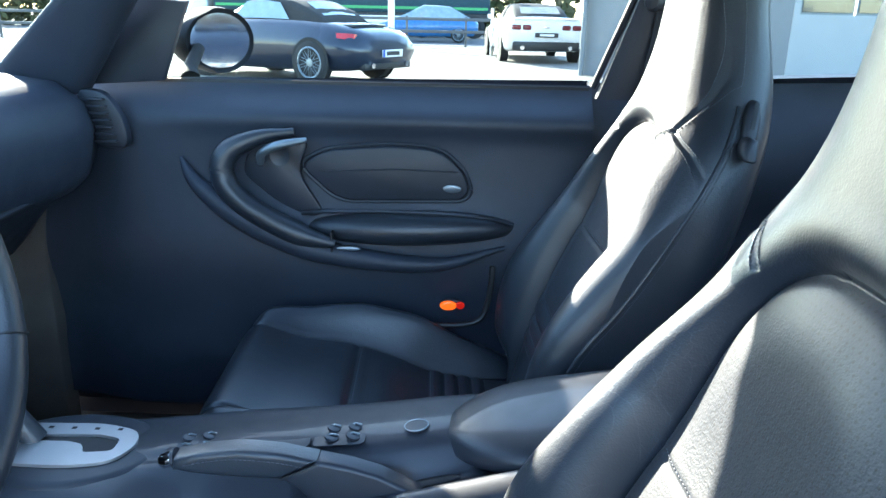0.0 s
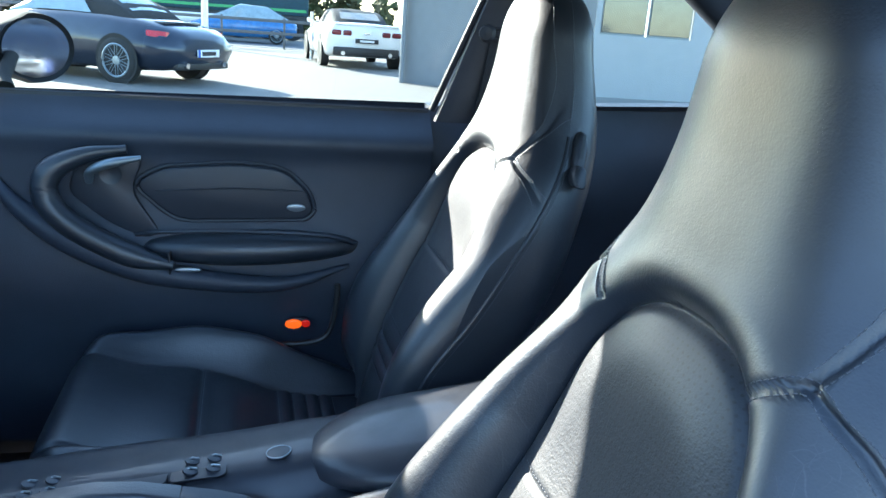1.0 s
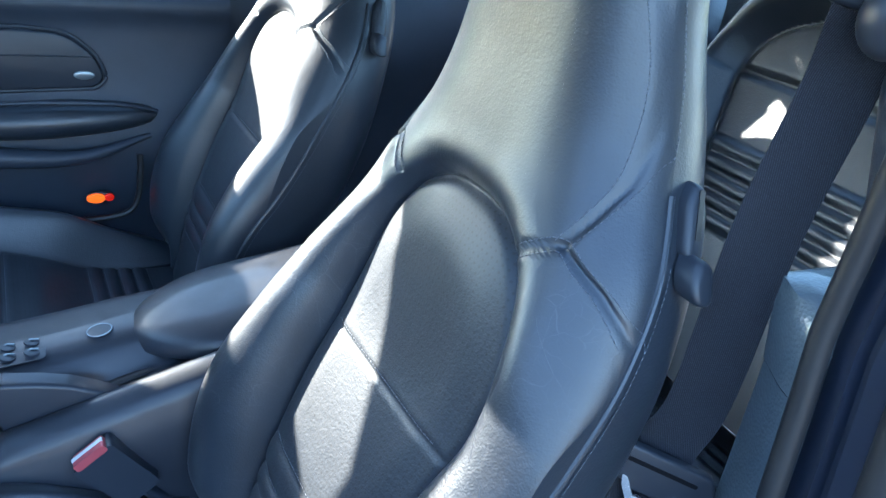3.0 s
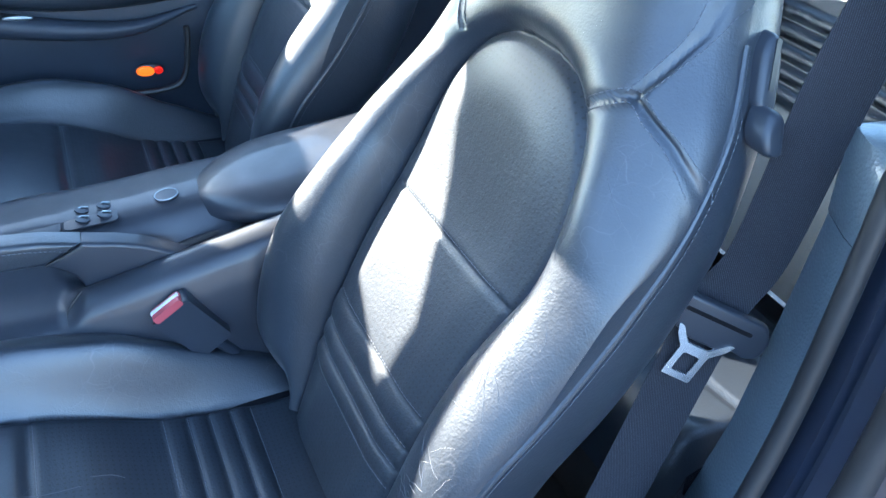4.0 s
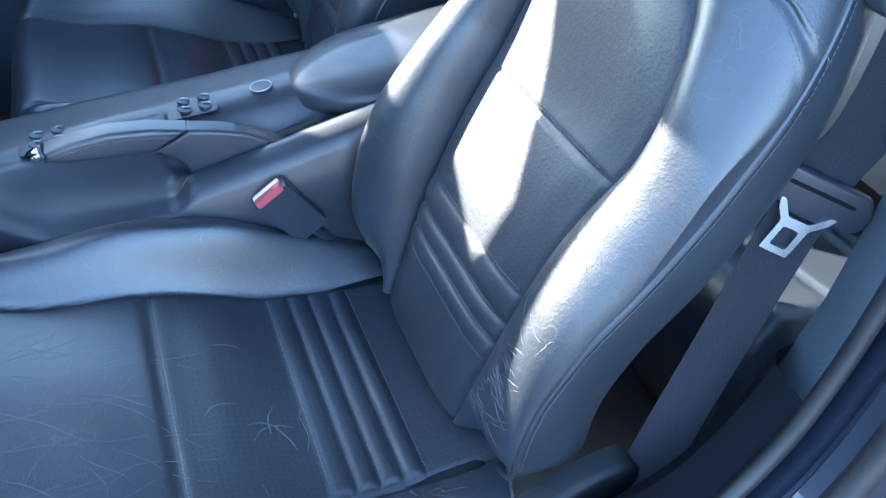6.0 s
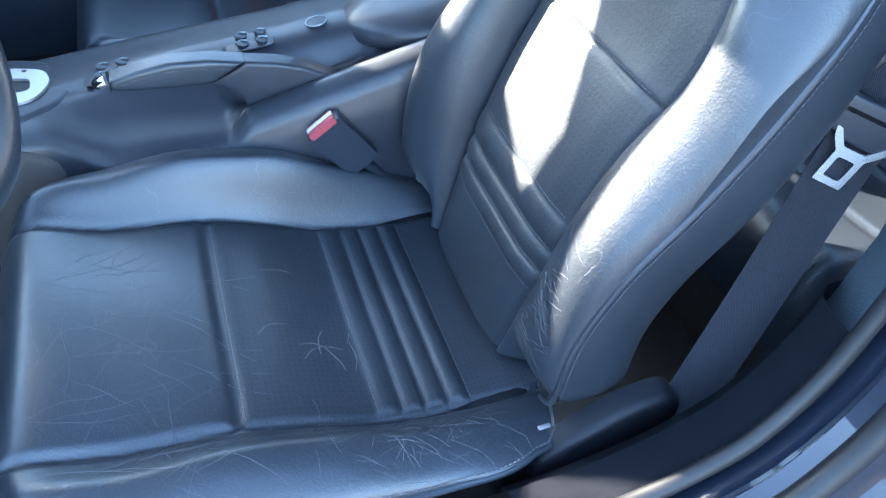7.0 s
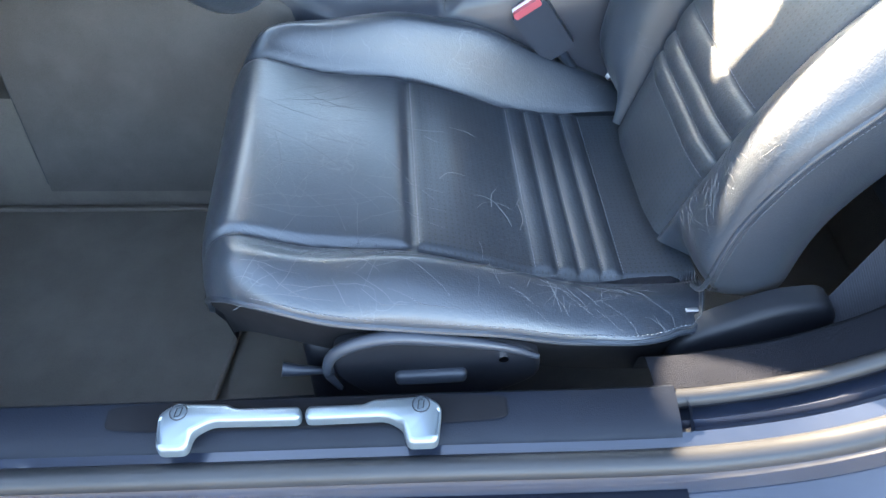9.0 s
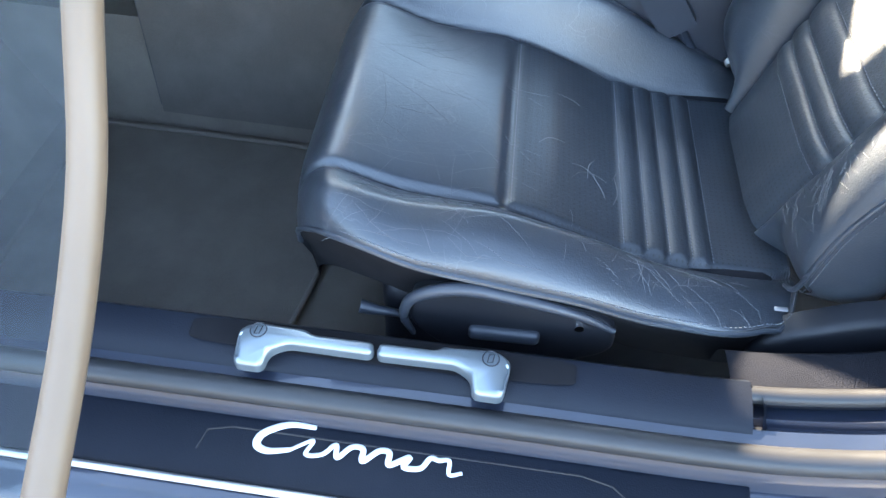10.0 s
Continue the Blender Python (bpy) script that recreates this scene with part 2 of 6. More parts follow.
def lathe(profile, centre, axis, n=32):
    """Turns (radius, along) pairs about an axis."""
    ax = Vector(axis).normalized()
    s = ax.orthogonal().normalized()
    u = ax.cross(s)
    return loft([[Vector(centre) + ax * h + r * (math.cos(2 * math.pi * k / n) * s + math.sin(2 * math.pi * k / n) * u) for k in range(n)] for r, h in profile])


def joined(bms):
    """Several bmeshes as one."""
    out = bmesh.new()
    for b in bms:
        me = bpy.data.meshes.new("tmp")
        b.to_mesh(me)
        b.free()
        out.from_mesh(me)
        bpy.data.meshes.remove(me)
    return out


def interp(x, xs, ys):
    """A smooth curve through given values."""
    x = np.asarray(x, float)
    xs, ys = np.asarray(xs, float), np.asarray(ys, float)
    m = np.gradient(ys, xs)
    i = np.clip(np.searchsorted(xs, x) - 1, 0, len(xs) - 2)
    h = xs[i + 1] - xs[i]
    t = np.clip((x - xs[i]) / h, 0, 1)
    return ((2 * t ** 3 - 3 * t ** 2 + 1) * ys[i] + (t ** 3 - 2 * t ** 2 + t) * h * m[i] + (-2 * t ** 3 + 3 * t ** 2) * ys[i + 1] + (t ** 3 - t ** 2) * h * m[i + 1])


def step(x):
    t = np.clip(x, 0, 1)
    return t * t * (3 - 2 * t)


def seg_dist(u, v, line):
    """The distance from points to a 2D polyline."""
    best = np.full(np.shape(u), 9.0)
    for (x0, y0), (x1, y1) in zip(line, line[1:]):
        dx, dy = x1 - x0, y1 - y0
        t = np.clip(((u - x0) * dx + (v - y0) * dy) / (dx * dx + dy * dy + 1e-12), 0, 1)
        best = np.minimum(best, np.hypot(u - x0 - t * dx, v - y0 - t * dy))
    return best


def sheet_parts(P, ids, names, parent, uv, wrap=False):
    """Cuts one smooth sheet of points into panels that share its normals. names: id -> (name, material, label)."""
    nu, nv = P.shape[:2]
    Q = np.concatenate([P, P[:1]], 0) if wrap else P
    du = np.gradient(np.concatenate([P[-1:], P, P[:1]], 0), axis=0)[1:-1] if wrap else np.gradient(P, axis=0)
    dv = np.gradient(P, axis=1)
    N = np.cross(du, dv)
    N /= np.linalg.norm(N, axis=2, keepdims=True) + 1e-9
    mid = P.reshape(-1, 3).mean(0)
    flip = np.sum(N * (P - mid)) < 0
    if flip:
        N = -N
    idx = np.arange(nu * nv).reshape(nu, nv)
    nxt = np.roll(idx, -1, 0)
    a, b, c, d = (idx[:, :-1], nxt[:, :-1], nxt[:, 1:], idx[:, 1:]) if wrap else (idx[:-1, :-1], idx[1:, :-1], idx[1:, 1:], idx[:-1, 1:])
    F = np.stack([a, d, c, b] if flip else [a, b, c, d], -1).reshape(-1, 4)
    fid = ids[: a.shape[0], : a.shape[1]].reshape(-1)
    flatP, flatN, flatU = P.reshape(-1, 3), N.reshape(-1, 3), uv.reshape(-1, 2)
    made = {}
    for key, (name, mat, label) in names.items():
        sel = F[fid == key]
        if not len(sel):
            continue
        used, inv = np.unique(sel, return_inverse=True)
        faces = inv.reshape(-1, 4)
        me = bpy.data.meshes.new(name)
        me.from_pydata(flatP[used].tolist(), [], faces.tolist())
        layer = me.uv_layers.new(name="UVMap")
        layer.data.foreach_set("uv", flatU[used][faces.reshape(-1)].astype(np.float32).ravel())
        me.shade_smooth()
        me.normals_split_custom_set_from_vertices(flatN[used].tolist())
        made[key] = part(name, me, mat, parent, label, smooth=False)
    return made


# ---- seats ----
V_AXIS = np.linspace(0, 0.95, 400)
V_TOP, V_DOME = 0.818, 0.733


class Lean:
    """A seat's own line seen from the side (where it starts, how it leans along its length) and how full its two bolsters are."""

    def __init__(self, x0, along, angles, swell, crush):
        self.x0, self.swell, self.crush = x0, swell, crush
        self.r = np.radians(interp(V_AXIS, along, angles))
        self.x = np.concatenate([[0], np.cumsum(np.sin(self.r[:-1]) * np.diff(V_AXIS))])
        self.z = np.concatenate([[0], np.cumsum(np.cos(self.r[:-1]) * np.diff(V_AXIS))])


LEAN_V = [0, 0.05, 0.15, 0.26, 0.42, 0.52, 0.60, 0.68, 0.95]
DRIVER_LEAN = Lean(0.111, LEAN_V, [17.5, 17.6, 19.9, 26.6, 29.8, 24.1, 9.3, 2.6, 1.7], [0.014, 0.024, 0.034, 0.046, 0.046, 0.036, 0.022, 0.020], 0.015)
PASSENGER_LEAN = Lean(0.107, LEAN_V, [16.2, 16.4, 18.5, 24.8, 27.6, 24.9, 10.3, 3.6, 2.7], [0.018, 0.032, 0.045, 0.054, 0.050, 0.036, 0.022, 0.020], 0.004)


def back_width(v):
    w = interp(v, [0, 0.05, 0.12, 0.20, 0.30, 0.40, 0.48, 0.54, 0.60, 0.68, 0.76, 0.84], [0.218, 0.216, 0.213, 0.214, 0.214, 0.211, 0.202, 0.184, 0.153, 0.126, 0.110, 0.108])
    return w * (1 - 0.20 * np.clip(1 - v / 0.07, 0, 1) ** 2.5)


def edge_depth(v):
    """Where the piped edge stands before or behind the seat's axis."""
    return interp(v, [0, 0.04, 0.10, 0.20, 0.30, 0.42, 0.52, 0.62, 0.72, 0.84], [-0.026, -0.004, 0.010, 0.010, -0.010, -0.019, -0.025, -0.034, -0.028, -0.029])


def inset_half(v):
    return interp(v, [0, 0.10, 0.19, 0.33, 0.36], [0.104, 0.111, 0.116, 0.124, 0.127])


def inset_shift(v):
    """The upper part of the centre panel is sat over towards the door."""
    return -0.010 * step((v - 0.26) / 0.16)


def inset_dist(u, v):
    u = u - inset_shift(v)
    low = np.abs(u) - inset_half(v)
    top = ((np.abs(u / 0.127) ** 2.35 + (np.maximum(v - 0.36, 0) / 0.180) ** 2.35) ** (1 / 2.35) - 1) * 0.127
    return np.where(v < 0.36, low, top)


RIBS = [0.094, 0.122, 0.150, 0.190]
MID_SEAM = 0.334
Y_JOINT = (0.132, 0.542)
HEAD_SEAM = [Y_JOINT, (0.138, 0.570), (0.141, 0.600), (0.136, 0.634), (0.126, 0.680), (0.114, 0.722), (0.104, 0.755), (0.086, 0.784), (0.062, 0.803), (0.03, 0.812), (0.0, 0.8145)]
SHOULDER_SEAM = [(0.092, 0.508), (0.112, 0.526), Y_JOINT, (0.152, 0.532), (0.171, 0.524), (0.187, 0.512), (0.200, 0.498)]


def dome(v):
    """How the section shrinks towards the rounded top."""
    return np.sqrt(np.maximum(1 - (np.maximum(v - V_DOME, 0) / (V_TOP + 0.0005 - V_DOME)) ** 2, 0.0004))


def back_front(u, v, lean, detail=True):
    """How far the front of the backrest stands before the seat's axis."""
    w, dp, dist = back_width(v) * dome(v), edge_depth(v), inset_dist(u, v)
    half = np.minimum(inset_half(v), 0.9 * w)
    wide = np.maximum(w - half, 0.05)
    q = np.clip(dist / wide, 0, 1)
    swell = np.sqrt(np.maximum(1 - np.abs(2 * q ** 1.2 - 1) ** 2.2, 0))
    full = interp(v, [0, 0.05, 0.12, 0.22, 0.32, 0.42, 0.50, 0.56], lean.swell) + np.sign(u) * lean.crush * step(np.abs(u) / 0.1) * step((0.5 - v) / 0.2)
    bed = 0.030 * step((v - 0.34) / 0.18)   # the centre panel comes forward towards its top
    low = dp * step((np.abs(u) - half) / wide) + np.maximum(full, 0.018) * swell + bed * (1 - q * q)
    rise = interp(np.maximum(v, 0.40), [0.40, 0.54, 0.60, 0.68, 0.76, 0.84], [0.050, 0.0485, 0.044, 0.0355, 0.030, 0.024])
    head = dp + (rise - dp) * np.sqrt(np.maximum(1 - np.clip(np.abs(u) / w, 0, 1) ** 2.9, 0)) - (1 - np.sqrt(np.maximum(1 - (1 - np.clip(dist / 0.03, 0, 1)) ** 2, 0))) * np.maximum(rise - bed, 0) * step((0.60 - v) / 0.06)
    low = low - 0.055 * np.clip(1 - v / 0.085, 0, 1) ** 2 * step(dist / 0.03)   # rounded foot of the bolsters
    d = low + (head - low) * step((v - 0.38) / 0.14)
    d = np.where(v > V_DOME, dp + (d - dp) * dome(v) ** 0.7, d)
    if detail:
        d = d - 0.006 * np.exp(-(dist / 0.006) ** 2)
        inside = step(-dist / 0.010)
        pad = 0.006 * step(-dist / 0.05)
        rib = np.zeros_like(d)
        for a, b in zip(RIBS, RIBS[1:]):
            t = (v - a) / (b - a)
            rib = np.where((t > 0) & (t < 1), 0.006 * np.sqrt(np.clip(1 - (2 * t - 1) ** 2, 0, 1)) - 0.003, rib)
        rib = rib - 0.0020 * np.exp(-((v - MID_SEAM) / 0.0035) ** 2)
        d = d + (rib + pad) * inside
        for line in (HEAD_SEAM, SHOULDER_SEAM):
            d = d - 0.0040 * np.exp(-(seg_dist(np.abs(u), v, line) / 0.0028) ** 2)
    return d


def back_place(u, d, v, cy):
    lean = PASSENGER_LEAN if cy > 0.8 else DRIVER_LEAN
    x0 = lean.x0 + np.interp(v, V_AXIS, lean.x)
    z0 = 0.42 + np.interp(v, V_AXIS, lean.z)
    r = np.interp(v, V_AXIS, lean.r)
    return np.stack([x0 - d * np.cos(r), cy + u, z0 + d * np.sin(r)], -1)


def on_back(line, cy, lift=0.0, mirror=1):
    u = np.array([p[0] for p in line]) * mirror
    v = np.array([p[1] for p in line])
    return back_place(u, back_front(u, v, PASSENGER_LEAN if cy > 0.8 else DRIVER_LEAN) + lift, v, cy)


def stitches(paths, r=0.0003, length=0.0036, gap=0.0052):
    """Rows of short thread ends along paths, as one mesh."""
    verts, faces = [], []
    for path in paths:
        path = np.asarray(path)
        s = np.concatenate([[0], np.cumsum(np.linalg.norm(np.diff(path, axis=0), axis=1))])
        for a in np.arange(0, s[-1] - length, gap):
            p = np.array([np.interp(a, s, path[:, k]) for k in range(3)])
            q = np.array([np.interp(a + length, s, path[:, k]) for k in range(3)])
            t = q - p
            t /= np.linalg.norm(t) + 1e-9
            e = np.cross(t, (0.3, 0.5, 0.8))
            e /= np.linalg.norm(e) + 1e-9
            g = np.cross(t, e)
            i = len(verts)
            for base in (p, q):
                verts += [base + r * 1.6 * e, base + r * 1.6 * g, base - r * 1.6 * e, base - r * 1.6 * g]
            faces += [(i, i + 1, i + 5, i + 4), (i + 1, i + 2, i + 6, i + 5), (i + 2, i + 3, i + 7, i + 6), (i + 3, i, i + 4, i + 7), (i, i + 3, i + 2, i + 1), (i + 4, i + 5, i + 6, i + 7)]
    me = bpy.data.meshes.new("stitching")
    me.from_pydata([tuple(v) for v in verts], [], faces)
    return me


def side_line(line, off):
    """A 2D line shifted sideways."""
    p = np.array(line)
    t = np.gradient(p, axis=0)
    t /= np.linalg.norm(t, axis=1, keepdims=True) + 1e-9
    return [tuple(q) for q in p + off * np.stack([-t[:, 1], t[:, 0]], -1)]


def dense(line, n=10):
    return [(q.x, q.y) for q in smooth_path([(a, b, 0) for a, b in line], n)]


def cushion_mid(x):
    """Height of the cushion along its two long seams."""
    return interp(x, [-0.41, -0.37, -0.285, -0.175, -0.10, -0.04, 0.06, 0.16], [0.520, 0.518, 0.490, 0.474, 0.447, 0.422, 0.404, 0.402])


def cushion_edge(x):
    """Height of the piped edge."""
    return interp(x, [-0.41, -0.37, -0.31, -0.27, -0.167, -0.10, -0.01, 0.10, 0.16], [0.462, 0.478, 0.489, 0.482, 0.468, 0.455, 0.424, 0.412, 0.405])


def cushion_half(x):
    return interp(x, [-0.406, -0.400, -0.386, -0.36, -0.32, -0.27, -0.20, 0.0, 0.10, 0.135, 0.15], [0.150, 0.168, 0.192, 0.217, 0.238, 0.251, 0.257, 0.250, 0.238, 0.215, 0.17])


CUSH_RIBS = [-0.040, -0.012, 0.014, 0.040, 0.064]
CUSH_SEAM, CROSS_SEAM, CUSH_FRONT = 0.155, -0.174, -0.406


def cushion_top(u, x, crush=0.0):
    """The height of the cushion's skin; crush flattens the outer bolster."""
    mid, edge, w, a = cushion_mid(x), cushion_edge(x), cushion_half(x), np.abs(u)
    full = interp(x, [-0.41, -0.36, -0.26, -0.12, -0.05, 0.02, 0.10, 0.15], [0.004, 0.022, 0.046, 0.072, 0.082, 0.062, 0.032, 0.01])
    full = full * np.where(u < 0, 1 - crush * step(a / 0.1), 1.0)
    inside = step((CUSH_SEAM - a) / 0.012)
    z = mid + full * step((a - CUSH_SEAM) / 0.045) - 0.007 * np.exp(-((a - CUSH_SEAM) / 0.005) ** 2)
    crown = 0.013 * step((-0.10 - x) / 0.12) * np.cos(np.pi * np.clip((x + 0.27) / 0.24, -0.5, 0.5)) + 0.007 * step((x + 0.165) / 0.05) * step((-0.04 - x) / 0.09)
    z = z + inside * np.maximum(1 - (a / CUSH_SEAM) ** 2, 0) * crown
    z = z - inside * 0.006 * np.exp(-((x - CROSS_SEAM) / 0.007) ** 2)
    rib = np.zeros_like(z)
    for p, q in zip(CUSH_RIBS, CUSH_RIBS[1:]):
        t = (x - p) / (q - p)
        rib = np.where((t > 0) & (t < 1), 0.0085 * np.sqrt(np.clip(1 - (2 * t - 1) ** 2, 0, 1)) - 0.003, rib)
    z = z + rib * inside
    t = np.clip((a - (w - 0.07)) / 0.07, 0, 1)
    z = edge + (z - edge) * np.sqrt(np.maximum(1 - t ** 2.2, 0))
    f = np.clip((-0.347 - x) / 0.059, 0, 1)
    return z - 0.085 * (1 - np.sqrt(np.maximum(1 - f * f, 0)))


def build_seat(name, label, cy, skin, centre, yaw, shift):
    seat = thing(name, label, "car seat", "front seats")
    # backrest
    lean = PASSENGER_LEAN if cy > 0.8 else DRIVER_LEAN
    nf, nb, nv = 220, 90, 280
    v = np.concatenate([np.linspace(0.0, V_DOME, nv - 26), V_DOME + (V_TOP - V_DOME) * np.sin(np.linspace(0, np.pi / 2, 27)[1:])])
    # columns of the grid follow the rounded centre panel's edge
    T, Vf = np.meshgrid(np.linspace(-1, 1, nf), v, indexing="ij")
    full_w = back_width(Vf) * dome(Vf)
    cut = np.where(Vf < 0.36, inset_half(Vf), 0.127 * np.maximum(1 - (np.maximum(Vf - 0.36, 0) / 0.180) ** 2.35, 0.04) ** (1 / 2.35))
    cut = np.minimum(cut + (0.5 * full_w - cut) * step((Vf - 0.53) / 0.08), 0.8 * full_w)
    a = np.abs(T)
    fine = np.clip((a - 0.45) / 0.55, 0, 1)
    Uf = np.sign(T) * np.where(a < 0.45, cut * np.sin(np.pi / 2 * a / 0.45), cut + (full_w - cut) * (0.5 - 0.5 * np.cos(np.pi * fine)))
    Uf = Uf + inset_shift(Vf) * np.minimum(1, (1 - a) / 0.55)
    Df = back_front(Uf, Vf, lean)
    Tb, Vb = np.meshgrid(np.linspace(np.pi / 2, 1.5 * np.pi, nb + 2)[1:-1], v, indexing="ij")
    Ub = back_width(Vb) * dome(Vb) * np.sign(np.sin(Tb)) * np.abs(np.sin(Tb)) ** 0.32
    Db = edge_depth(Vb) - interp(Vb, [0, 0.42, 0.56, 0.70, 0.84], [0.135, 0.11, 0.075, 0.05, 0.045]) * dome(Vb) * np.abs(np.cos(Tb)) ** 0.65
    U, Vv, D = np.concatenate([Uf, Ub]), np.concatenate([Vf, Vb]), np.concatenate([Df, Db])
    P = back_place(U, D, Vv, cy)
    dist, au = inset_dist(U, Vv), np.abs(U)
    ids = np.full(U.shape, 4)
    isfront = np.arange(nf + nb)[:, None] * np.ones(nv, int) < nf - 1
    ids[isfront & (dist < 0)] = 0
    head_v = np.interp(au, [0.0] + [p[0] for p in SHOULDER_SEAM] + [0.262], [0.50] + [p[1] for p in SHOULDER_SEAM] + [0.42])
    head_u = np.interp(Vv, [p[1] for p in HEAD_SEAM], [p[0] for p in HEAD_SEAM])
    ids[isfront & (dist >= 0) & (Vv > head_v) & (au < head_u)] = 3
    bolster = isfront & (dist >= 0) & (Vv <= head_v)
    ids[bolster & (U > 0)] = 1
    ids[bolster & (U <= 0)] = 2
    sheet_parts(P, ids, {0: ("centre_panel", centre, "perforated leather centre with pleats"), 1: ("side_bolster", skin, ""), 2: ("side_bolster", skin, ""), 3: ("headrest", M_LEATHER, "tall integrated headrest"), 4: ("back_shell", M_LEATHER, "")}, seat, np.stack([U, Vv], -1), wrap=True)
    lines = []
    for m in (1, -1):
        hs, ss = dense(HEAD_SEAM), dense(SHOULDER_SEAM, 8)
        for off in (-0.0055, 0.0055):
            lines.append(on_back(side_line(hs, off), cy, 0.0002, m))
            lines.append(on_back(side_line(ss, off), cy, 0.0002, m))
    for v0 in [MID_SEAM + 0.004] + [r + 0.002 for r in RIBS]:
        lines.append(on_back([(a, v0) for a in np.linspace(-0.104, 0.104, 40)], cy, 0.0003))
    tagged(part("stitching", stitches(lines), M_THREAD, seat), kind="stuff")
    # piping down the outer side of the backrest
    for m in (1, -1):
        vv = np.linspace(0.0, 0.60, 60)
        edge_line = back_place(back_width(vv) * m, edge_depth(vv), vv, cy)
        part("piping", tube([tuple(p) for p in edge_line], 0.0030, 8), skin, seat)
        vs_ = np.linspace(0.02, 0.56, 60)
        tagged(part("stitching", stitches([back_place((back_width(vs_) + 0.001) * m, edge_depth(vs_) - 0.008, vs_, cy)]), M_THREAD, seat), kind="stuff")
        # tilt lever with its slotted plate on the shoulder
        base = back_place(np.array([0.159 * m]), np.array([-0.052]), np.array([0.588]), cy)[0]
        ax = Vector((math.sin(radians(14)), -m * 0.42, math.cos(radians(14)))).normalized()
        fw = Vector((-ax.z, 0, ax.x)).normalized()
        outl = rounded([(-0.012, -0.030), (0.010, -0.030), (0.011, 0.014), (0.005, 0.028), (-0.004, 0.028), (-0.011, 0.010)], 0.01)
        o = Vector(base)
        plate = part("lever_plate", prism(outl, lambda a, b, h: o + fw * a + ax * b + Vector((0, m * (h - 0.012), 0)), 0.024, 0.006, 3), M_SMOOTH, seat)
        slot = rounded([(-0.003, -0.012), (0.003, -0.012), (0.003, 0.026), (-0.003, 0.026)], 0.002)
        part("lever_slot", prism(slot, lambda a, b, h: o + fw * a + ax * b + Vector((0, m * (h + 0.0115), 0)), 0.0012, 0), M_RUBBER, plate)
        knob = rounded([(-0.012, -0.022), (0.009, -0.023), (0.014, -0.005), (0.008, 0.012), (-0.008, 0.010)], 0.009)
        o2 = o - ax * 0.034 + Vector((0, m * 0.004, 0))
        part("tilt_lever", prism(knob, lambda a, b, h: o2 + fw * a + ax * b + Vector((0, m * h, 0)), 0.022, 0.006, 3), M_SMOOTH, seat)
    # cushion
    nx, nw = 190, 150
    crush = 0.0 if cy > 0.8 else 0.5
    xs = np.concatenate([CUSH_FRONT + 0.059 * (1 - np.cos(np.linspace(0, np.pi / 2, 26))), np.linspace(CUSH_FRONT + 0.059, 0.15, nx - 25)[1:]])
    s = np.sin(np.linspace(-np.pi / 2, np.pi / 2, nw))
    S, X = np.meshgrid(s, xs, indexing="ij")
    U = S * cushion_half(X)
    C = np.stack([X, cy + U, cushion_top(U, X, crush)], -1)
    ids = np.where(np.abs(U) < CUSH_SEAM, 0, np.where(U > 0, 1, 2))
    ids = np.where((ids == 0) & (X < CROSS_SEAM), 3, ids)
    sheet_parts(C, ids, {0: ("seat_centre", centre, "pleated perforated seat centre"), 1: ("cushion_bolster", skin, ""), 2: ("cushion_bolster", skin, ""), 3: ("seat_front", skin, "")}, seat, np.stack([U, X], -1))
    def on_cush(u, x):
        u, x = np.asarray(u, float), np.asarray(x, float)
        return np.stack([x, cy + u, cushion_top(u, x, crush) + 0.0003], -1)
    rows = [on_cush(np.linspace(-0.145, 0.145, 40), np.full(40, CROSS_SEAM + 0.006))]
    for r0 in CUSH_RIBS:
        rows.append(on_cush(np.linspace(-0.145, 0.145, 40), np.full(40, r0 + 0.002)))
    tagged(part("stitching", stitches(rows), M_THREAD, seat), kind="stuff")
    # piping round the cushion's edge; the skirt below is coloured near black as shade
    xe = np.linspace(0.148, -0.347, 34)
    rim = [(x, float(-cushion_half(x)), float(cushion_edge(x)) - 0.001) for x in xe]
    fx = [(-0.347 - 0.059 * math.sin(a), 1 - math.cos(a)) for a in np.linspace(0.15, math.pi / 2, 8)]
    rim += [(x, float(-cushion_half(x)), float(cushion_edge(x)) - 0.001 - 0.085 * d) for x, d in fx]
    ring = rim + [(x, -u, z) for x, u, z in rim[::-1]]
    part("piping", tube([(x, cy + u, z) for x, u, z in ring], 0.0036, 8), skin, seat)
    tagged(part("stitching", stitches([[(x, cy + m * u * 0.992, z + 0.009) for x, u, z in rim[:34]] for m in (1, -1)]), M_THREAD, seat), kind="stuff")
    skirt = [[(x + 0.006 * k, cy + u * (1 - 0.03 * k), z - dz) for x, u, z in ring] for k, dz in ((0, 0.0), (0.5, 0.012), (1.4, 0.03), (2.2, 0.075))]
    part("shaded_skirt", loft(skirt, closed=False), M_SHADE, seat)
    part("seat_pan", rbox((-0.30, cy - 0.225, 0.255), (0.14, cy + 0.225, 0.40), 0.02, 3), M_SEATBASE, seat)
    for m in (1, -1):
        yo = cy + m * 0.250
        side = rounded([(-0.265, 0.0), (-0.26, 0.045), (-0.215, 0.066), (-0.10, 0.052), (-0.05, 0.025), (-0.045, -0.02), (-0.10, -0.055), (-0.22, -0.05)], 0.03)
        cover = part("side_cover", prism([(a, b + 0.395) for a, b in side], lambda a, b, h: (a, yo + m * (h - 0.012), b), 0.022, 0.006, 3), M_SEATBASE, seat)
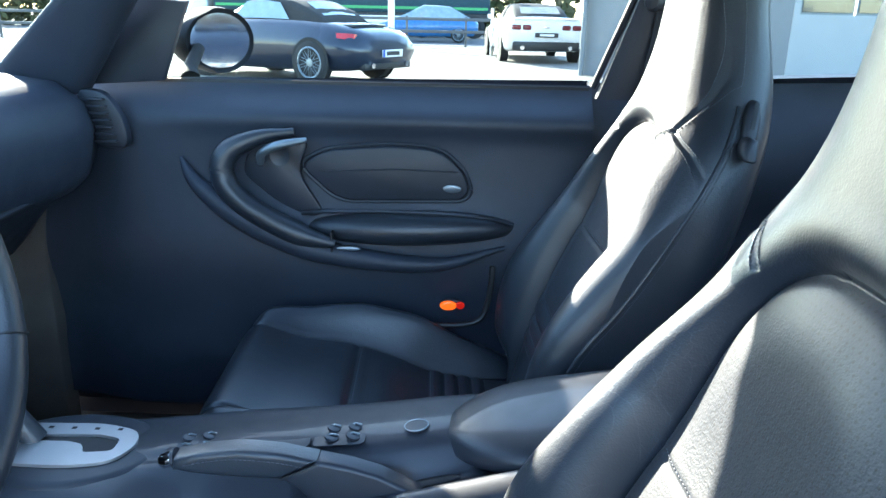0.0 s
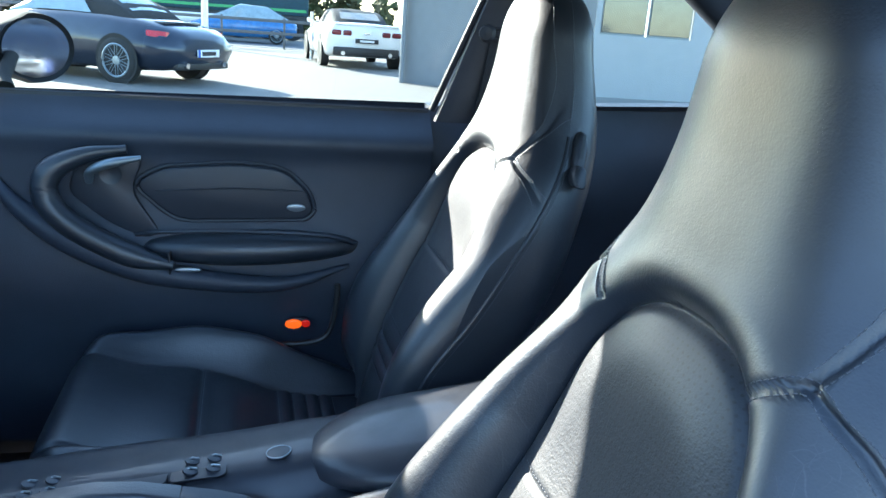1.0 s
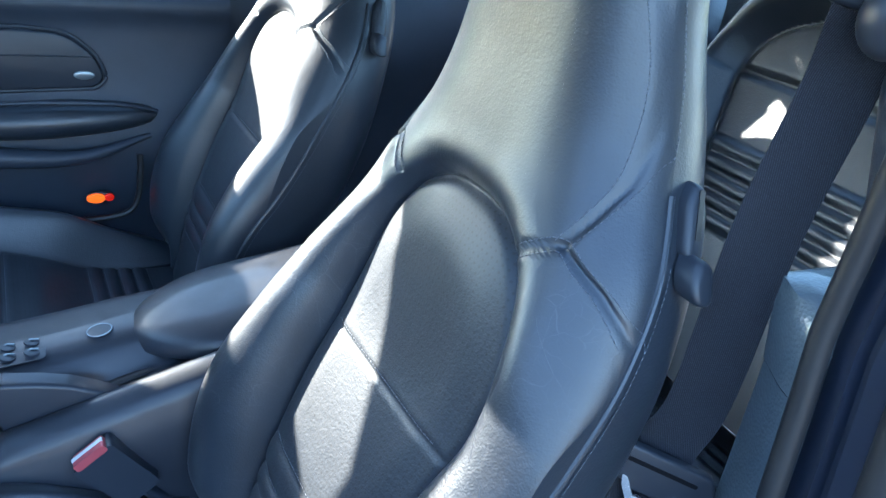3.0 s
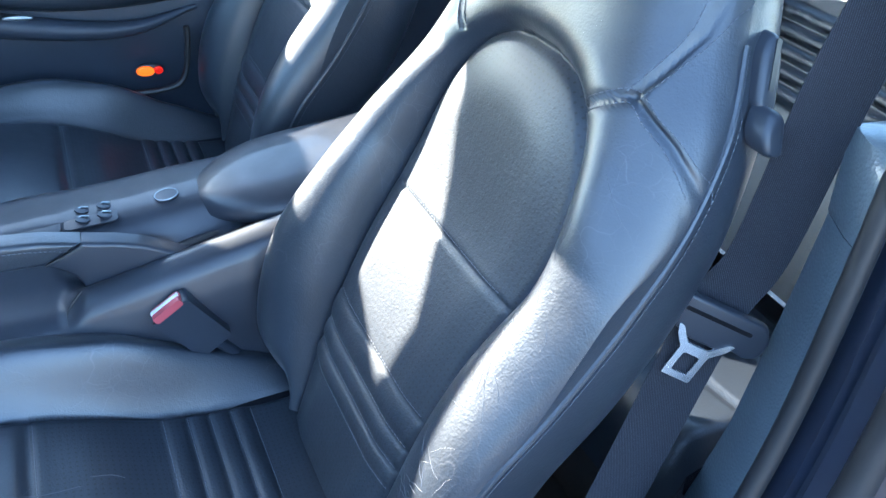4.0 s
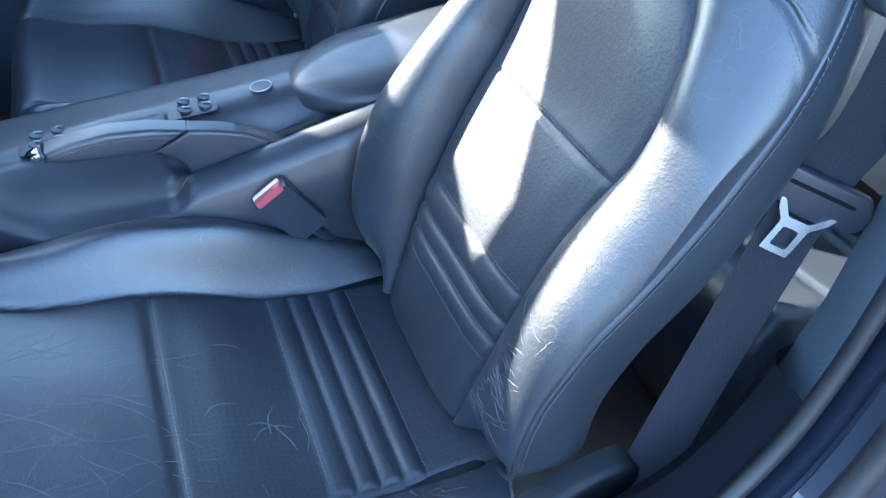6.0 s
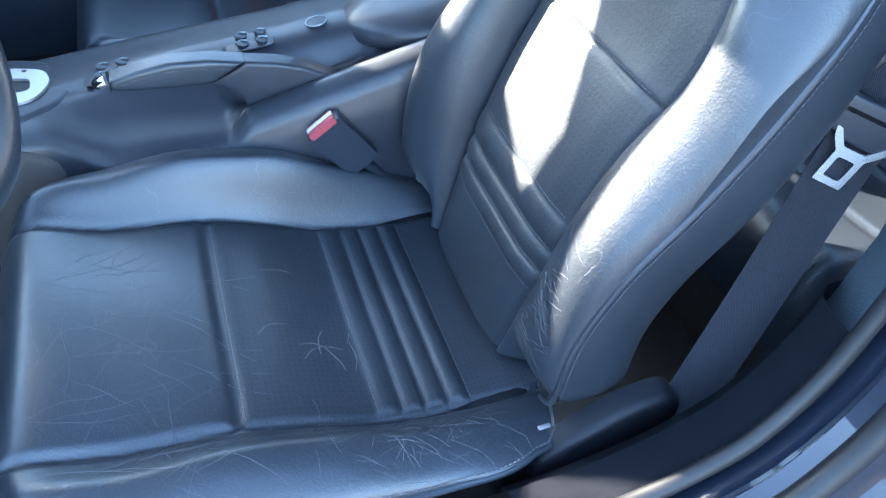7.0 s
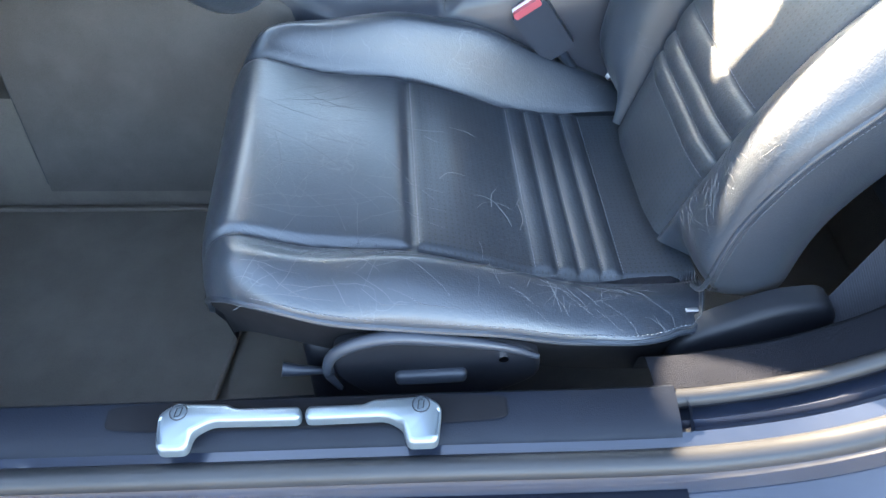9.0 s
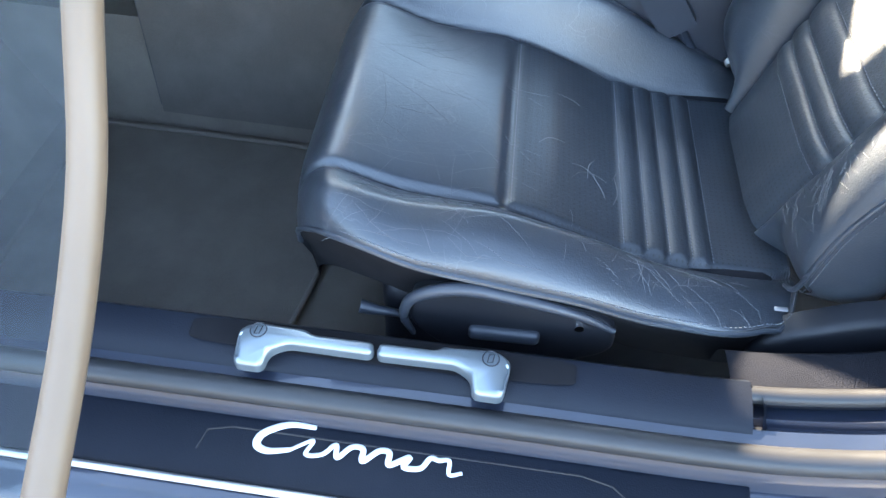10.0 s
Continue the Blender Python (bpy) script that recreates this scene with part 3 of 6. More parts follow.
        arc = smooth_path([(-0.258, yo + m * 0.010, 0.375), (-0.268, yo + m * 0.012, 0.41), (-0.255, yo + m * 0.013, 0.445), (-0.21, yo + m * 0.013, 0.464), (-0.15, yo + m * 0.013, 0.456), (-0.09, yo + m * 0.012, 0.438), (-0.052, yo + m * 0.010, 0.415)], 6)
        part("cover_rim", tube(arc, [0.003 + 0.004 * math.sin(math.pi * i / (len(arc) - 1)) for i in range(len(arc))], 10), M_SMOOTH, cover)
        part("adjuster_switch", rbox((-0.20, yo + m * 0.012 - 0.007, 0.383), (-0.125, yo + m * 0.012 + 0.008, 0.402), 0.009, 4), M_SMOOTH, cover)
        part("rail_lever", tube([(-0.318, yo - m * 0.006, 0.392), (-0.300, yo - m * 0.006, 0.388), (-0.262, yo - m * 0.008, 0.381)], [0.008, 0.006, 0.003], 10), M_SMOOTH, seat)
        part("screw_cap", lathe([(0.0, 0.0), (0.005, 0.0), (0.005, 0.004), (0.0, 0.005)], (-0.088, yo + m * 0.01, 0.418), (0, m, 0), 12), M_CHROME, cover)
        shield = rounded([(0.10, 0.345), (0.10, 0.39), (0.13, 0.415), (0.20, 0.452), (0.25, 0.455), (0.27, 0.43), (0.25, 0.33), (0.15, 0.30)], 0.025)
        part("hinge_shield", prism(shield, lambda a, b, h: (a, cy + m * (0.215 + h), b), 0.03, 0.010, 3), M_SEATBASE, seat)
        part("seat_rail", rbox((-0.42, cy + m * 0.19 - 0.018, 0.19), (0.24, cy + m * 0.19 + 0.018, 0.225), 0.004), M_SEATBASE, seat)
        if m > 0:
            part("hinge_bolt", lathe([(0.0, -0.004), (0.006, -0.004), (0.006, 0.003), (0.003, 0.005), (0.0, 0.005)], (0.118, cy + 0.192, 0.437), (-0.5, 1, 0.4), 14), M_ALU, seat)
        else:
            part("latch_tip", rbox((0.112, cy - 0.221, 0.4245), (0.126, cy - 0.216, 0.4268), 0.0009), M_ALU, seat)
    # the seat stands a little askew on its rails
    pivot = Vector((0.1, cy, 0))
    seat.matrix_world = pose(pivot.x + shift, pivot.y, 0, 0, 0, yaw) @ pose(-pivot.x, -pivot.y, 0)
    return seat


DRIVER_Y, PASSENGER_Y, MID_Y = 0.495, 1.215, 0.853
driver_seat = build_seat("driver_seat", "worn black leather sports seat beside the open door", DRIVER_Y, M_WORN, M_PERF, 3.0, 0.0)
M_SCUFF = plain("scuffed_leather", (0.12, 0.12, 0.125), 0.7)
for line in ([(-0.075, -0.098), (-0.062, -0.088), (-0.055, -0.072), (-0.058, -0.055)], [(-0.066, -0.080), (-0.045, -0.078), (-0.03, -0.070)], [(-0.058, -0.073), (-0.075, -0.062), (-0.088, -0.058)], [(-0.055, -0.10), (-0.052, -0.085), (-0.058, -0.07)], [(-0.04, -0.14), (-0.028, -0.128), (-0.026, -0.108)], [(0.06, -0.12), (0.062, -0.10), (0.058, -0.088)], [(-0.05, -0.048), (-0.03, -0.040), (-0.008, -0.036)], [(-0.09, -0.048), (-0.07, -0.042), (-0.045, -0.045)]):
    ps = smooth_path([(b, a, 0) for a, b in line], 6)
    part("scuff", tube([(p.x, DRIVER_Y + p.y, float(cushion_top(np.array(p.y), np.array(p.x), 0.5)) + 0.0002) for p in ps], [0.0007 * (0.4 + 0.6 * math.sin(math.pi * (i + 0.5) / len(ps))) for i in range(len(ps))], 6, 0.4), M_SCUFF, driver_seat)


def creases(count, seed, spot, place, length, width):
    """Fine wandering lines in the leather as one mesh; spot(rng) starts one, place(a, b) sets it on the skin."""
    rng = random.Random(seed)
    rows_ = []
    for _ in range(count):
        a, b, turn = spot(rng)
        n, pts = 9, []
        span = length * rng.uniform(0.4, 1.3)
        for k in range(n):
            pts.append(place(a, b))
            turn += rng.gauss(0, 0.16)
            a, b = a + span / n * math.cos(turn), b + span / n * math.sin(turn)
        rows_.append(tube(pts, [width * (0.25 + 0.75 * math.sin(math.pi * (i + 0.5) / n)) for i in range(n)], 5, 0.5))
    return joined(rows_)


def on_cushion(u, x):
    u, x = max(-0.245, min(0.15, u)), max(-0.385, min(0.10, x))
    return Vector((x, DRIVER_Y + u, float(cushion_top(np.array(u), np.array(x), 0.5)) + 0.0001))


def on_bolster(u, v):
    u, v = max(-0.205, min(-0.122, u)), max(0.03, min(0.5, v))
    return Vector(on_back([(u, v)], DRIVER_Y, 0.0001)[0])


M_CREASE = plain("creased_leather", (0.085, 0.088, 0.096), 0.6)
for count, seed, spot, place, length, width, mat_ in (
        (38, 5, lambda g: (g.uniform(-0.13, 0.10), g.uniform(-0.37, -0.22), g.uniform(0.2, 2.9)), on_cushion, 0.13, 0.00045, M_CREASE),
        (64, 6, lambda g: (g.uniform(-0.235, -0.175), g.uniform(-0.12, 0.08), g.uniform(-0.6, 0.9) + 1.57 * g.randint(0, 1)), on_cushion, 0.05, 0.0004, M_CREASE),
        (34, 7, lambda g: (g.uniform(-0.235, -0.17), g.uniform(-0.38, -0.20), g.uniform(0.6, 2.4)), on_cushion, 0.08, 0.00045, M_CREASE),
        (60, 8, lambda g: (g.uniform(-0.20, -0.14), g.betavariate(1.4, 3.0) * 0.26 + 0.045, g.uniform(-0.9, 0.9)), on_bolster, 0.035, 0.00035, M_SCUFF),
        (14, 9, lambda g: (g.uniform(-0.19, -0.14), g.uniform(0.25, 0.46), g.uniform(0.3, 1.6)), on_bolster, 0.05, 0.0003, M_CREASE)):
    tagged(part("creases", creases(count, seed, spot, place, length, width), mat_, driver_seat, "fine wear creases in the leather"), kind="stuff")
build_seat("passenger_seat", "black leather sports seat with little wear by the closed door", PASSENGER_Y, M_LEATHER, M_PERF, 2.7, 0.047)


# ---- passenger door ----
DOOR_Y = 1.50


def door_plane(a, b, h):
    """A point of the passenger door's inner face; h runs into the cabin."""
    return (a, DOOR_Y - h, b)


door = thing("passenger_door", "black leather-trimmed car door, closed, beside the passenger seat", "car door")
nx, nz = 90, 70
gx, gz = np.meshgrid(np.linspace(-0.86, 0.30, nx), np.linspace(0.26, 0.950, nz), indexing="ij")
lean = 0.045 * step((gz - 0.86) / 0.10) - 0.02 * np.exp(-((gz - 0.885) / 0.03) ** 2) * step((gx + 0.6) / 0.3)
belly = -0.03 * np.exp(-((gz - 0.60) / 0.12) ** 2) - 0.012 * step((0.45 - gz) / 0.1)
fore = 0.04 * step((-0.6 - gx) / 0.2)
gy = DOOR_Y + lean + belly + fore
sheet_parts(np.stack([gx, gy, gz], -1), np.zeros(gx.shape, int), {0: ("door_card", M_SKIN, "")}, door, np.stack([gx, gz], -1))
part("door_frame", rbox((-0.88, DOOR_Y + 0.06, 0.22), (0.30, DOOR_Y + 0.14, 0.93), 0.012), M_PLASTIC, door)
part("window_seal", rbox((-0.56, DOOR_Y + 0.040, 0.925), (0.298, DOOR_Y + 0.058, 0.948), 0.004), M_RUBBER, door)
# sweeping pull that runs into the armrest
pull = smooth_path([(-0.27, 1.470, 0.858), (-0.335, 1.462, 0.848), (-0.395, 1.452, 0.818), (-0.405, 1.446, 0.770), (-0.37, 1.440, 0.725), (-0.31, 1.436, 0.688), (-0.25, 1.434, 0.662), (-0.19, 1.432, 0.648)], 7)
rad = [(0.008 + 0.015 * float(step(np.array(i / 16)))) * min(1.0, 0.35 + 0.08 * (len(pull) - 1 - i)) for i in range(len(pull))]
part("pull_handle", tube(pull, rad, 14), M_LEATHER, door)
fairing = smooth_path([(-0.50, 1.49, 0.80), (-0.47, 1.475, 0.755), (-0.40, 1.465, 0.70), (-0.31, 1.458, 0.655), (-0.20, 1.452, 0.622), (0.0, 1.45, 0.605), (0.14, 1.462, 0.64)], 7)
part("door_moulding", tube(fairing, [0.004 + 0.022 * math.sin(math.pi * i / (len(fairing) - 1)) for i in range(len(fairing))], 12), M_SKIN, door)
well = rounded([(-0.36, 0.825), (-0.24, 0.845), (-0.27, 0.78), (-0.22, 0.70), (-0.24, 0.685), (-0.31, 0.715), (-0.38, 0.775)], 0.03)
part("handle_well", prism(well, lambda a, b, h: door_plane(a, b, h + 0.012), 0.008, 0.004), M_PLASTIC, door)
# armrest with the bin lid
rings = []
for k in range(25):
    x = -0.255 + 0.415 * k / 24
    s_ = math.sin(math.pi * min(max(k / 24, 0.0), 1.0)) ** 0.45
    zc, hh, dd = 0.672 - 0.004 * math.cos(3 * k / 24), 0.004 + 0.030 * s_, 0.01 + 0.055 * s_
    rings.append([(x, DOOR_Y - 0.005 - dd * max(0.0, math.cos(a)) ** 0.6 if math.cos(a) > 0 else DOOR_Y + 0.01, zc + hh * math.sin(a)) for a in np.linspace(-math.pi, math.pi, 24, endpoint=False)])
part("armrest", loft(rings), M_LEATHER, door)
lid_line = smooth_path([(-0.262, 1.478, 0.695), (-0.20, 1.452, 0.708), (-0.05, 1.444, 0.712), (0.08, 1.447, 0.706), (0.155, 1.470, 0.685)], 8)
part("bin_lid_edge", tube(lid_line, 0.004, 8), M_SMOOTH, door)
part("armrest_joint", rbox((-0.198, 1.425, 0.632), (-0.195, 1.47, 0.672), 0.001), M_RUBBER, door)
badge = [(0.024 * math.cos(a), 0.0045 * math.sin(a)) for a in np.linspace(0, 2 * math.pi, 24, endpoint=False)]
part("airbag_badge", prism([(-0.165 + a, 0.638 + b) for a, b in badge], lambda a, b, h: (a, 1.440 - h, b), 0.006, 0.0015), M_SILVER, door, "small silver oval badge")
# speaker cover
cover = rounded([(-0.265, 0.79), (-0.215, 0.822), (-0.08, 0.834), (0.01, 0.826), (0.055, 0.785), (0.068, 0.745), (0.05, 0.728), (-0.19, 0.722)], 0.035, 6)
sp = part("speaker_cover", prism(cover, lambda a, b, h: door_plane(a, b, h + 0.006), 0.012, 0.005, 3), M_PLASTIC, door)
part("cover_rim", tube([door_plane(a * 1.03 + 0.003, (b - 0.775) * 1.06 + 0.775, 0.010) for a, b in cover], 0.004, 8, closed=True), M_SMOOTH, sp)
part("cover_crease", tube([(-0.225, 1.481, 0.779), (-0.08, 1.481, 0.788), (0.05, 1.481, 0.785)], 0.0016, 6), M_SMOOTH, sp)
oval = [(0.018 * math.cos(a), 0.008 * math.sin(a)) for a in np.linspace(0, 2 * math.pi, 24, endpoint=False)]
part("speaker_badge", prism([(0.034 + a, 0.752 + b) for a, b in oval], lambda a, b, h: door_plane(a, b, h + 0.017), 0.005, 0.002), M_SILVER, sp, "small silver oval badge")
# release handle
grip = smooth_path([(-0.335, 1.462, 0.795), (-0.33, 1.452, 0.817), (-0.305, 1.447, 0.832), (-0.275, 1.448, 0.840), (-0.243, 1.452, 0.846)], 6)
part("door_release", tube(grip, [0.006 + 0.006 * math.sin(math.pi * i / (len(grip) - 1)) for i in range(len(grip))], 12, 0.75), M_SILVER, door, "satin silver release lever")
part("release_cup", lathe([(0.0, 0.0), (0.017, 0.0), (0.019, 0.006), (0.012, 0.004), (0.0, 0.003)], (-0.298, 1.468, 0.812), (0, -1, 0), 24), M_SMOOTH, door)
# courtesy lamp at the door's lower corner
lens = [(0.021 * math.cos(a), 0.0095 * math.sin(a)) for a in np.linspace(0, 2 * math.pi, 28, endpoint=False)]
lamp = part("courtesy_lamp", prism([(0.040 + a * 1.15, 0.520 + b * 1.15) for a, b in lens], lambda a, b, h: (a, 1.462 - h, b), 0.008, 0.002), M_SMOOTH, door)
part("lens", prism([(0.032 + a * 0.8, 0.520 + b) for a, b in lens], lambda a, b, h: (a, 1.452 - h, b), 0.007, 0.003), M_LAMP, lamp, "glowing amber lens")
part("red_lens", prism([(0.056 + a * 0.42, 0.521 + b * 0.8) for a, b in lens], lambda a, b, h: (a, 1.451 - h, b), 0.005, 0.002), M_REDLENS, lamp, "red lens")
part("door_edge_seal", tube(smooth_path([(-0.02, 1.455, 0.474), (0.06, 1.452, 0.478), (0.10, 1.455, 0.495), (0.115, 1.46, 0.55), (0.118, 1.465, 0.60)], 6), 0.006, 8), M_RUBBER, door)
window = tagged(part("window_2", loft([[(-0.56, 1.545, 0.945), (0.30, 1.545, 0.955)], [(-0.36, 1.42, 1.20), (0.395, 1.41, 1.24)]], closed=False), M_GLASS, None), "clear door glass, raised, with a thin rubber seal", "window", kind="structure")
window.visible_shadow = False

# black corner piece between the pillar and the glass
part("corner_trim", prism([(-0.74, 0.93), (-0.526, 0.945), (-0.468, 1.092), (-0.64, 1.10)], lambda a, b, h: (a, 1.516 - h, b), 0.014, 0.004), M_PLASTIC, door)

# wing mirror outside the door
mirror = thing("wing_mirror", "dark oval wing mirror on the passenger door", "mirror")
mirror.parent = None
mn = Vector((1.0, -0.62, -0.03)).normalized()
mu = Vector((0.62, 1.0, 0.0)).normalized()
mc = Vector((-0.482, 1.70, 1.014))
rings = []
for d, sc in [(-0.012, 1.0), (-0.016, 1.08), (0.0, 1.12), (0.04, 1.05), (0.075, 0.8), (0.10, 0.4), (0.108, 0.05)]:
    rings.append([mc - mn * d + mu * (0.085 * sc * math.cos(a)) + Vector((0, 0, 0.062 * sc * math.sin(a) * (1 if math.cos(a) > -0.2 else 0.92))) for a in np.linspace(0, 2 * math.pi, 36, endpoint=False)])
part("housing", loft(rings), plain("mirror_housing", (0.006, 0.007, 0.010), 0.6, spec=0.25), mirror)
part("mirror_glass", loft([[mc + mn * h + mu * (0.080 * r * math.cos(a)) + Vector((0, 0, 0.057 * r * math.sin(a))) for a in np.linspace(0, 2 * math.pi, 36, endpoint=False)] for r, h in ((1.0, 0.008), (1.0, 0.0145), (0.5, 0.0145), (0.02, 0.0145))]), plain("mirror_silver", (0.6, 0.62, 0.66), 0.02, metal=1.0, var=0.0), mirror, "mirror glass")
part("mirror_foot", tube([(-0.50, 1.64, 1.0), (-0.50, 1.58, 0.965), (-0.49, 1.55, 0.945)], [0.012, 0.014, 0.02], 12), M_TYRE, mirror)

# ---- cabin shell ----
def setting(name, label, category):
    return thing(name, label, category, kind="structure")


floor = setting("floor", "dark carpeted car floor with a footwell and tunnel", "floor")
part("carpet", rbox((-1.15, 0.10, 0.12), (0.95, 1.60, 0.17), 0.01), M_CARPET, floor)
part("tunnel", loft([[(x, 0.853 - 0.15, 0.16), (x, 0.853 - 0.11, 0.36), (x, 0.853 + 0.11, 0.36), (x, 0.853 + 0.15, 0.16)] for x in (-1.1, 0.95)]), M_CARPET, floor)
part("toe_board", loft([[(-0.95, y, 0.15), (-1.13, y, 0.42), (-1.13, y, 0.85), (-1.17, y, 0.85), (-1.17, y, 0.12), (-0.95, y, 0.12)] for y in (0.1, 1.6)]), M_CARPET, floor)
mat = tagged(part("floor_mat", prism(rounded([(-0.88, 0.20), (-0.45, 0.24), (-0.425, 0.42), (-0.42, 0.66), (-0.52, 0.68), (-0.9, 0.68)], 0.03), lambda a, b, h: (a, b, 0.17 + h), 0.012, 0.004), M_CARPET), "black carpet floor mat lying in the driver's footwell", "floor mat")
part("mat_binding", tube([(a, b, 0.184) for a, b in rounded([(-0.88, 0.20), (-0.45, 0.24), (-0.425, 0.42), (-0.42, 0.66), (-0.52, 0.68), (-0.9, 0.68)], 0.03)], 0.004, 8, closed=True), M_CARPET, mat)
pm = tagged(part("floor_mat", prism(rounded([(-0.88, 1.03), (-0.52, 1.02), (-0.42, 1.05), (-0.42, 1.42), (-0.9, 1.44)], 0.03), lambda a, b, h: (a, b, 0.17 + h), 0.012, 0.004), M_CARPET), "black carpet floor mat lying in the passenger footwell", "floor mat")

part("kick_panel", rbox((-1.17, 1.50, 0.12), (-0.80, 1.56, 0.96), 0.02), M_CARPET, floor)
part("kick_panel", rbox((-1.17, 0.12, 0.12), (-0.86, 0.20, 0.92), 0.02), M_CARPET, floor)

quarter = setting("wall_rear_quarter", "black moulded quarter panels beside the rear seats", "side panel")
for m, y0 in ((1, 1.53), (-1, 0.176)):
    gx, gz = np.meshgrid(np.linspace(0.30 if m > 0 else 0.47, 1.12, 40), np.linspace(0.20, 0.99, 40), indexing="ij")
    top = 0.955 + 0.05 * (gx - 0.3)
    gz = 0.2 + (gz - 0.2) * (top - 0.2) / 0.79
    gy = y0 + m * (0.03 * step((gz - 0.86) / 0.12) - 0.02 * np.exp(-((gz - 0.78) / 0.09) ** 2) * np.exp(-((gx - 0.65) / 0.25) ** 2) - 0.05 * step((0.5 - gz) / 0.2) - 0.06 * step((gx - 0.8) / 0.3))
    sheet_parts(np.stack([gx, gy, gz], -1), np.zeros(gx.shape, int), {0: ("quarter_panel", M_SKIN, "")}, quarter, np.stack([gx, gz], -1))
    x0 = 0.30 if m > 0 else 0.56
    part("quarter_ledge", loft([[(x0, y0 + m * 0.02, 0.955), (x0, y0 + m * 0.08, 0.955), (x0, y0 + m * 0.08, 0.93)], [(1.15, y0 + m * (-0.03), 0.998), (1.15, y0 + m * 0.05, 0.998), (1.15, y0 + m * 0.05, 0.97)]]), M_SKIN, quarter)

pillars = setting("pillar_trim", "black padded roof pillars round the cabin", "pillar")
def bar(a, b, wa, wb, name, mat):
    """A padded strip from a to b; wa, wb: half extents along x and y at each end."""
    rows = []
    for p, w in ((a, wa), (b, wb)):
        rows.append([(p[0] + w[0] * c, p[1] + w[1] * s, p[2]) for c, s in [(math.copysign(abs(math.cos(t)) ** 0.6, math.cos(t)), math.copysign(abs(math.sin(t)) ** 0.6, math.sin(t))) for t in np.linspace(0, 2 * math.pi, 20, endpoint=False)]])
    mid = []
    for k in range(7):
        t = k / 6
        mid.append([tuple(Vector(p) * (1 - t) + Vector(q) * t) for p, q in zip(*rows)])
    return part(name, loft(mid), mat, pillars)

for m in (1, -1):
    yy = lambda y: y if m > 0 else 2 * MID_Y - y
    bar((-0.775, yy(1.49), 0.92), (-0.408, yy(1.335), 1.275), (0.105, 0.035), (0.033, 0.024), "front_pillar", M_SKIN)
    if m > 0:
        bar((0.40, yy(1.505), 0.93), (0.492, yy(1.385), 1.30), (0.10, 0.022), (0.085, 0.02), "centre_pillar", M_SKIN)
        part("pillar_bead", tube([(0.298, yy(1.515), 0.95), (0.392, yy(1.40), 1.25)], 0.007, 8), M_SMOOTH, pillars)
    else:
        bar((0.515, 0.225, 0.93), (0.52, 0.325, 1.27), (0.055, 0.03), (0.05, 0.025), "centre_pillar", M_SKIN)
    bar((1.22, yy(1.42), 0.985), (0.66, yy(1.31), 1.262), (0.17, 0.035), (0.06, 0.03), "rear_pillar", M_SKIN)
    rail = smooth_path([(-0.54, yy(1.41), 1.150), (-0.471, yy(1.39), 1.197), (-0.424, yy(1.38), 1.220), (-0.384, yy(1.369), 1.246), (-0.356, yy(1.359), 1.267), (-0.314, yy(1.351), 1.277), (-0.2, yy(1.347), 1.277), (0.0, yy(1.345), 1.287), (0.4, yy(1.36), 1.276), (0.62, yy(1.345), 1.25), (0.85, yy(1.335), 1.200), (1.1, yy(1.365), 1.075)], 6)
    part("roof_rail", tube(rail, [float(np.interp(p.x, [-0.54, -0.47, -0.36, -0.31, -0.2], [0.035, 0.045, 0.045, 0.036, 0.024])) for p in rail], 14), M_SKIN, pillars)
def header_x(y):
    """The front edge of the roof, which bows forward in the middle."""
    return -0.47 + 0.05 * min(1.2, (abs(y - MID_Y) / 0.36) ** 2)


part("front_header", tube([(header_x(MID_Y + 0.5 * k / 8), MID_Y + 0.5 * k / 8, 1.292 - 0.02 * (k / 8) ** 2) for k in range(-8, 9)], 0.016, 12), M_SKIN, pillars)
part("coat_hook", joined([lathe([(0.0, 0.0), (0.016, 0.0), (0.016, 0.006), (0.007, 0.010), (0.007, 0.016), (0.0, 0.016)], (0.455, 1.372, 1.252), (-0.4, -0.8, -0.4), 18)]), M_ALU, pillars, "metal hook")
part("belt_button", lathe([(0.0, 0.0), (0.014, 0.0), (0.017, 0.008), (0.012, 0.018), (0.0, 0.020)], (0.380, 1.435, 1.105), (-0.5, -0.85, 0.0), 18), M_SMOOTH, pillars)
ceiling = setting("ceiling", "beige-grey cloth headliner under the roof", "ceiling")
gx, gy = np.meshgrid(np.linspace(-0.36, 0.86, 30), np.linspace(-1, 1, 40), indexing="ij")
rear_x = 0.86 - 0.10 * gy ** 2
front_x = np.vectorize(header_x)(MID_Y + 0.515 * gy)
gxx = front_x + (gx + 0.36) * (rear_x - front_x) / 1.22
half = 0.515
zz = 1.305 + 0.034 * (1 - gy ** 2) - 0.022 * step((-0.05 - gxx) / 0.3) - (0.040 + 0.03 * gy ** 2) * step((gxx - 0.40) / 0.45)
C = np.stack([gxx, MID_Y + half * gy, zz], -1)
sheet_parts(C, np.zeros(gx.shape, int), {0: ("headliner", M_LINER, "")}, ceiling, np.stack([gx, gy], -1))
sheet_parts(C + np.array([0, 0, 0.035]), np.zeros(gx.shape, int), {0: ("roof_skin", M_BODY, "")}, ceiling, np.stack([gx, gy], -1))
part("liner_edge", tube([tuple(p) for p in C[-1]], 0.007, 8), M_SKIN, ceiling)
# sun visor line over the windscreen is out of sight; glass front and rear
def pane(name, rows, label):
    g = tagged(part(name, loft(rows, closed=False), M_GLASS), label, "window", kind="structure")
    g.visible_shadow = False
    return g

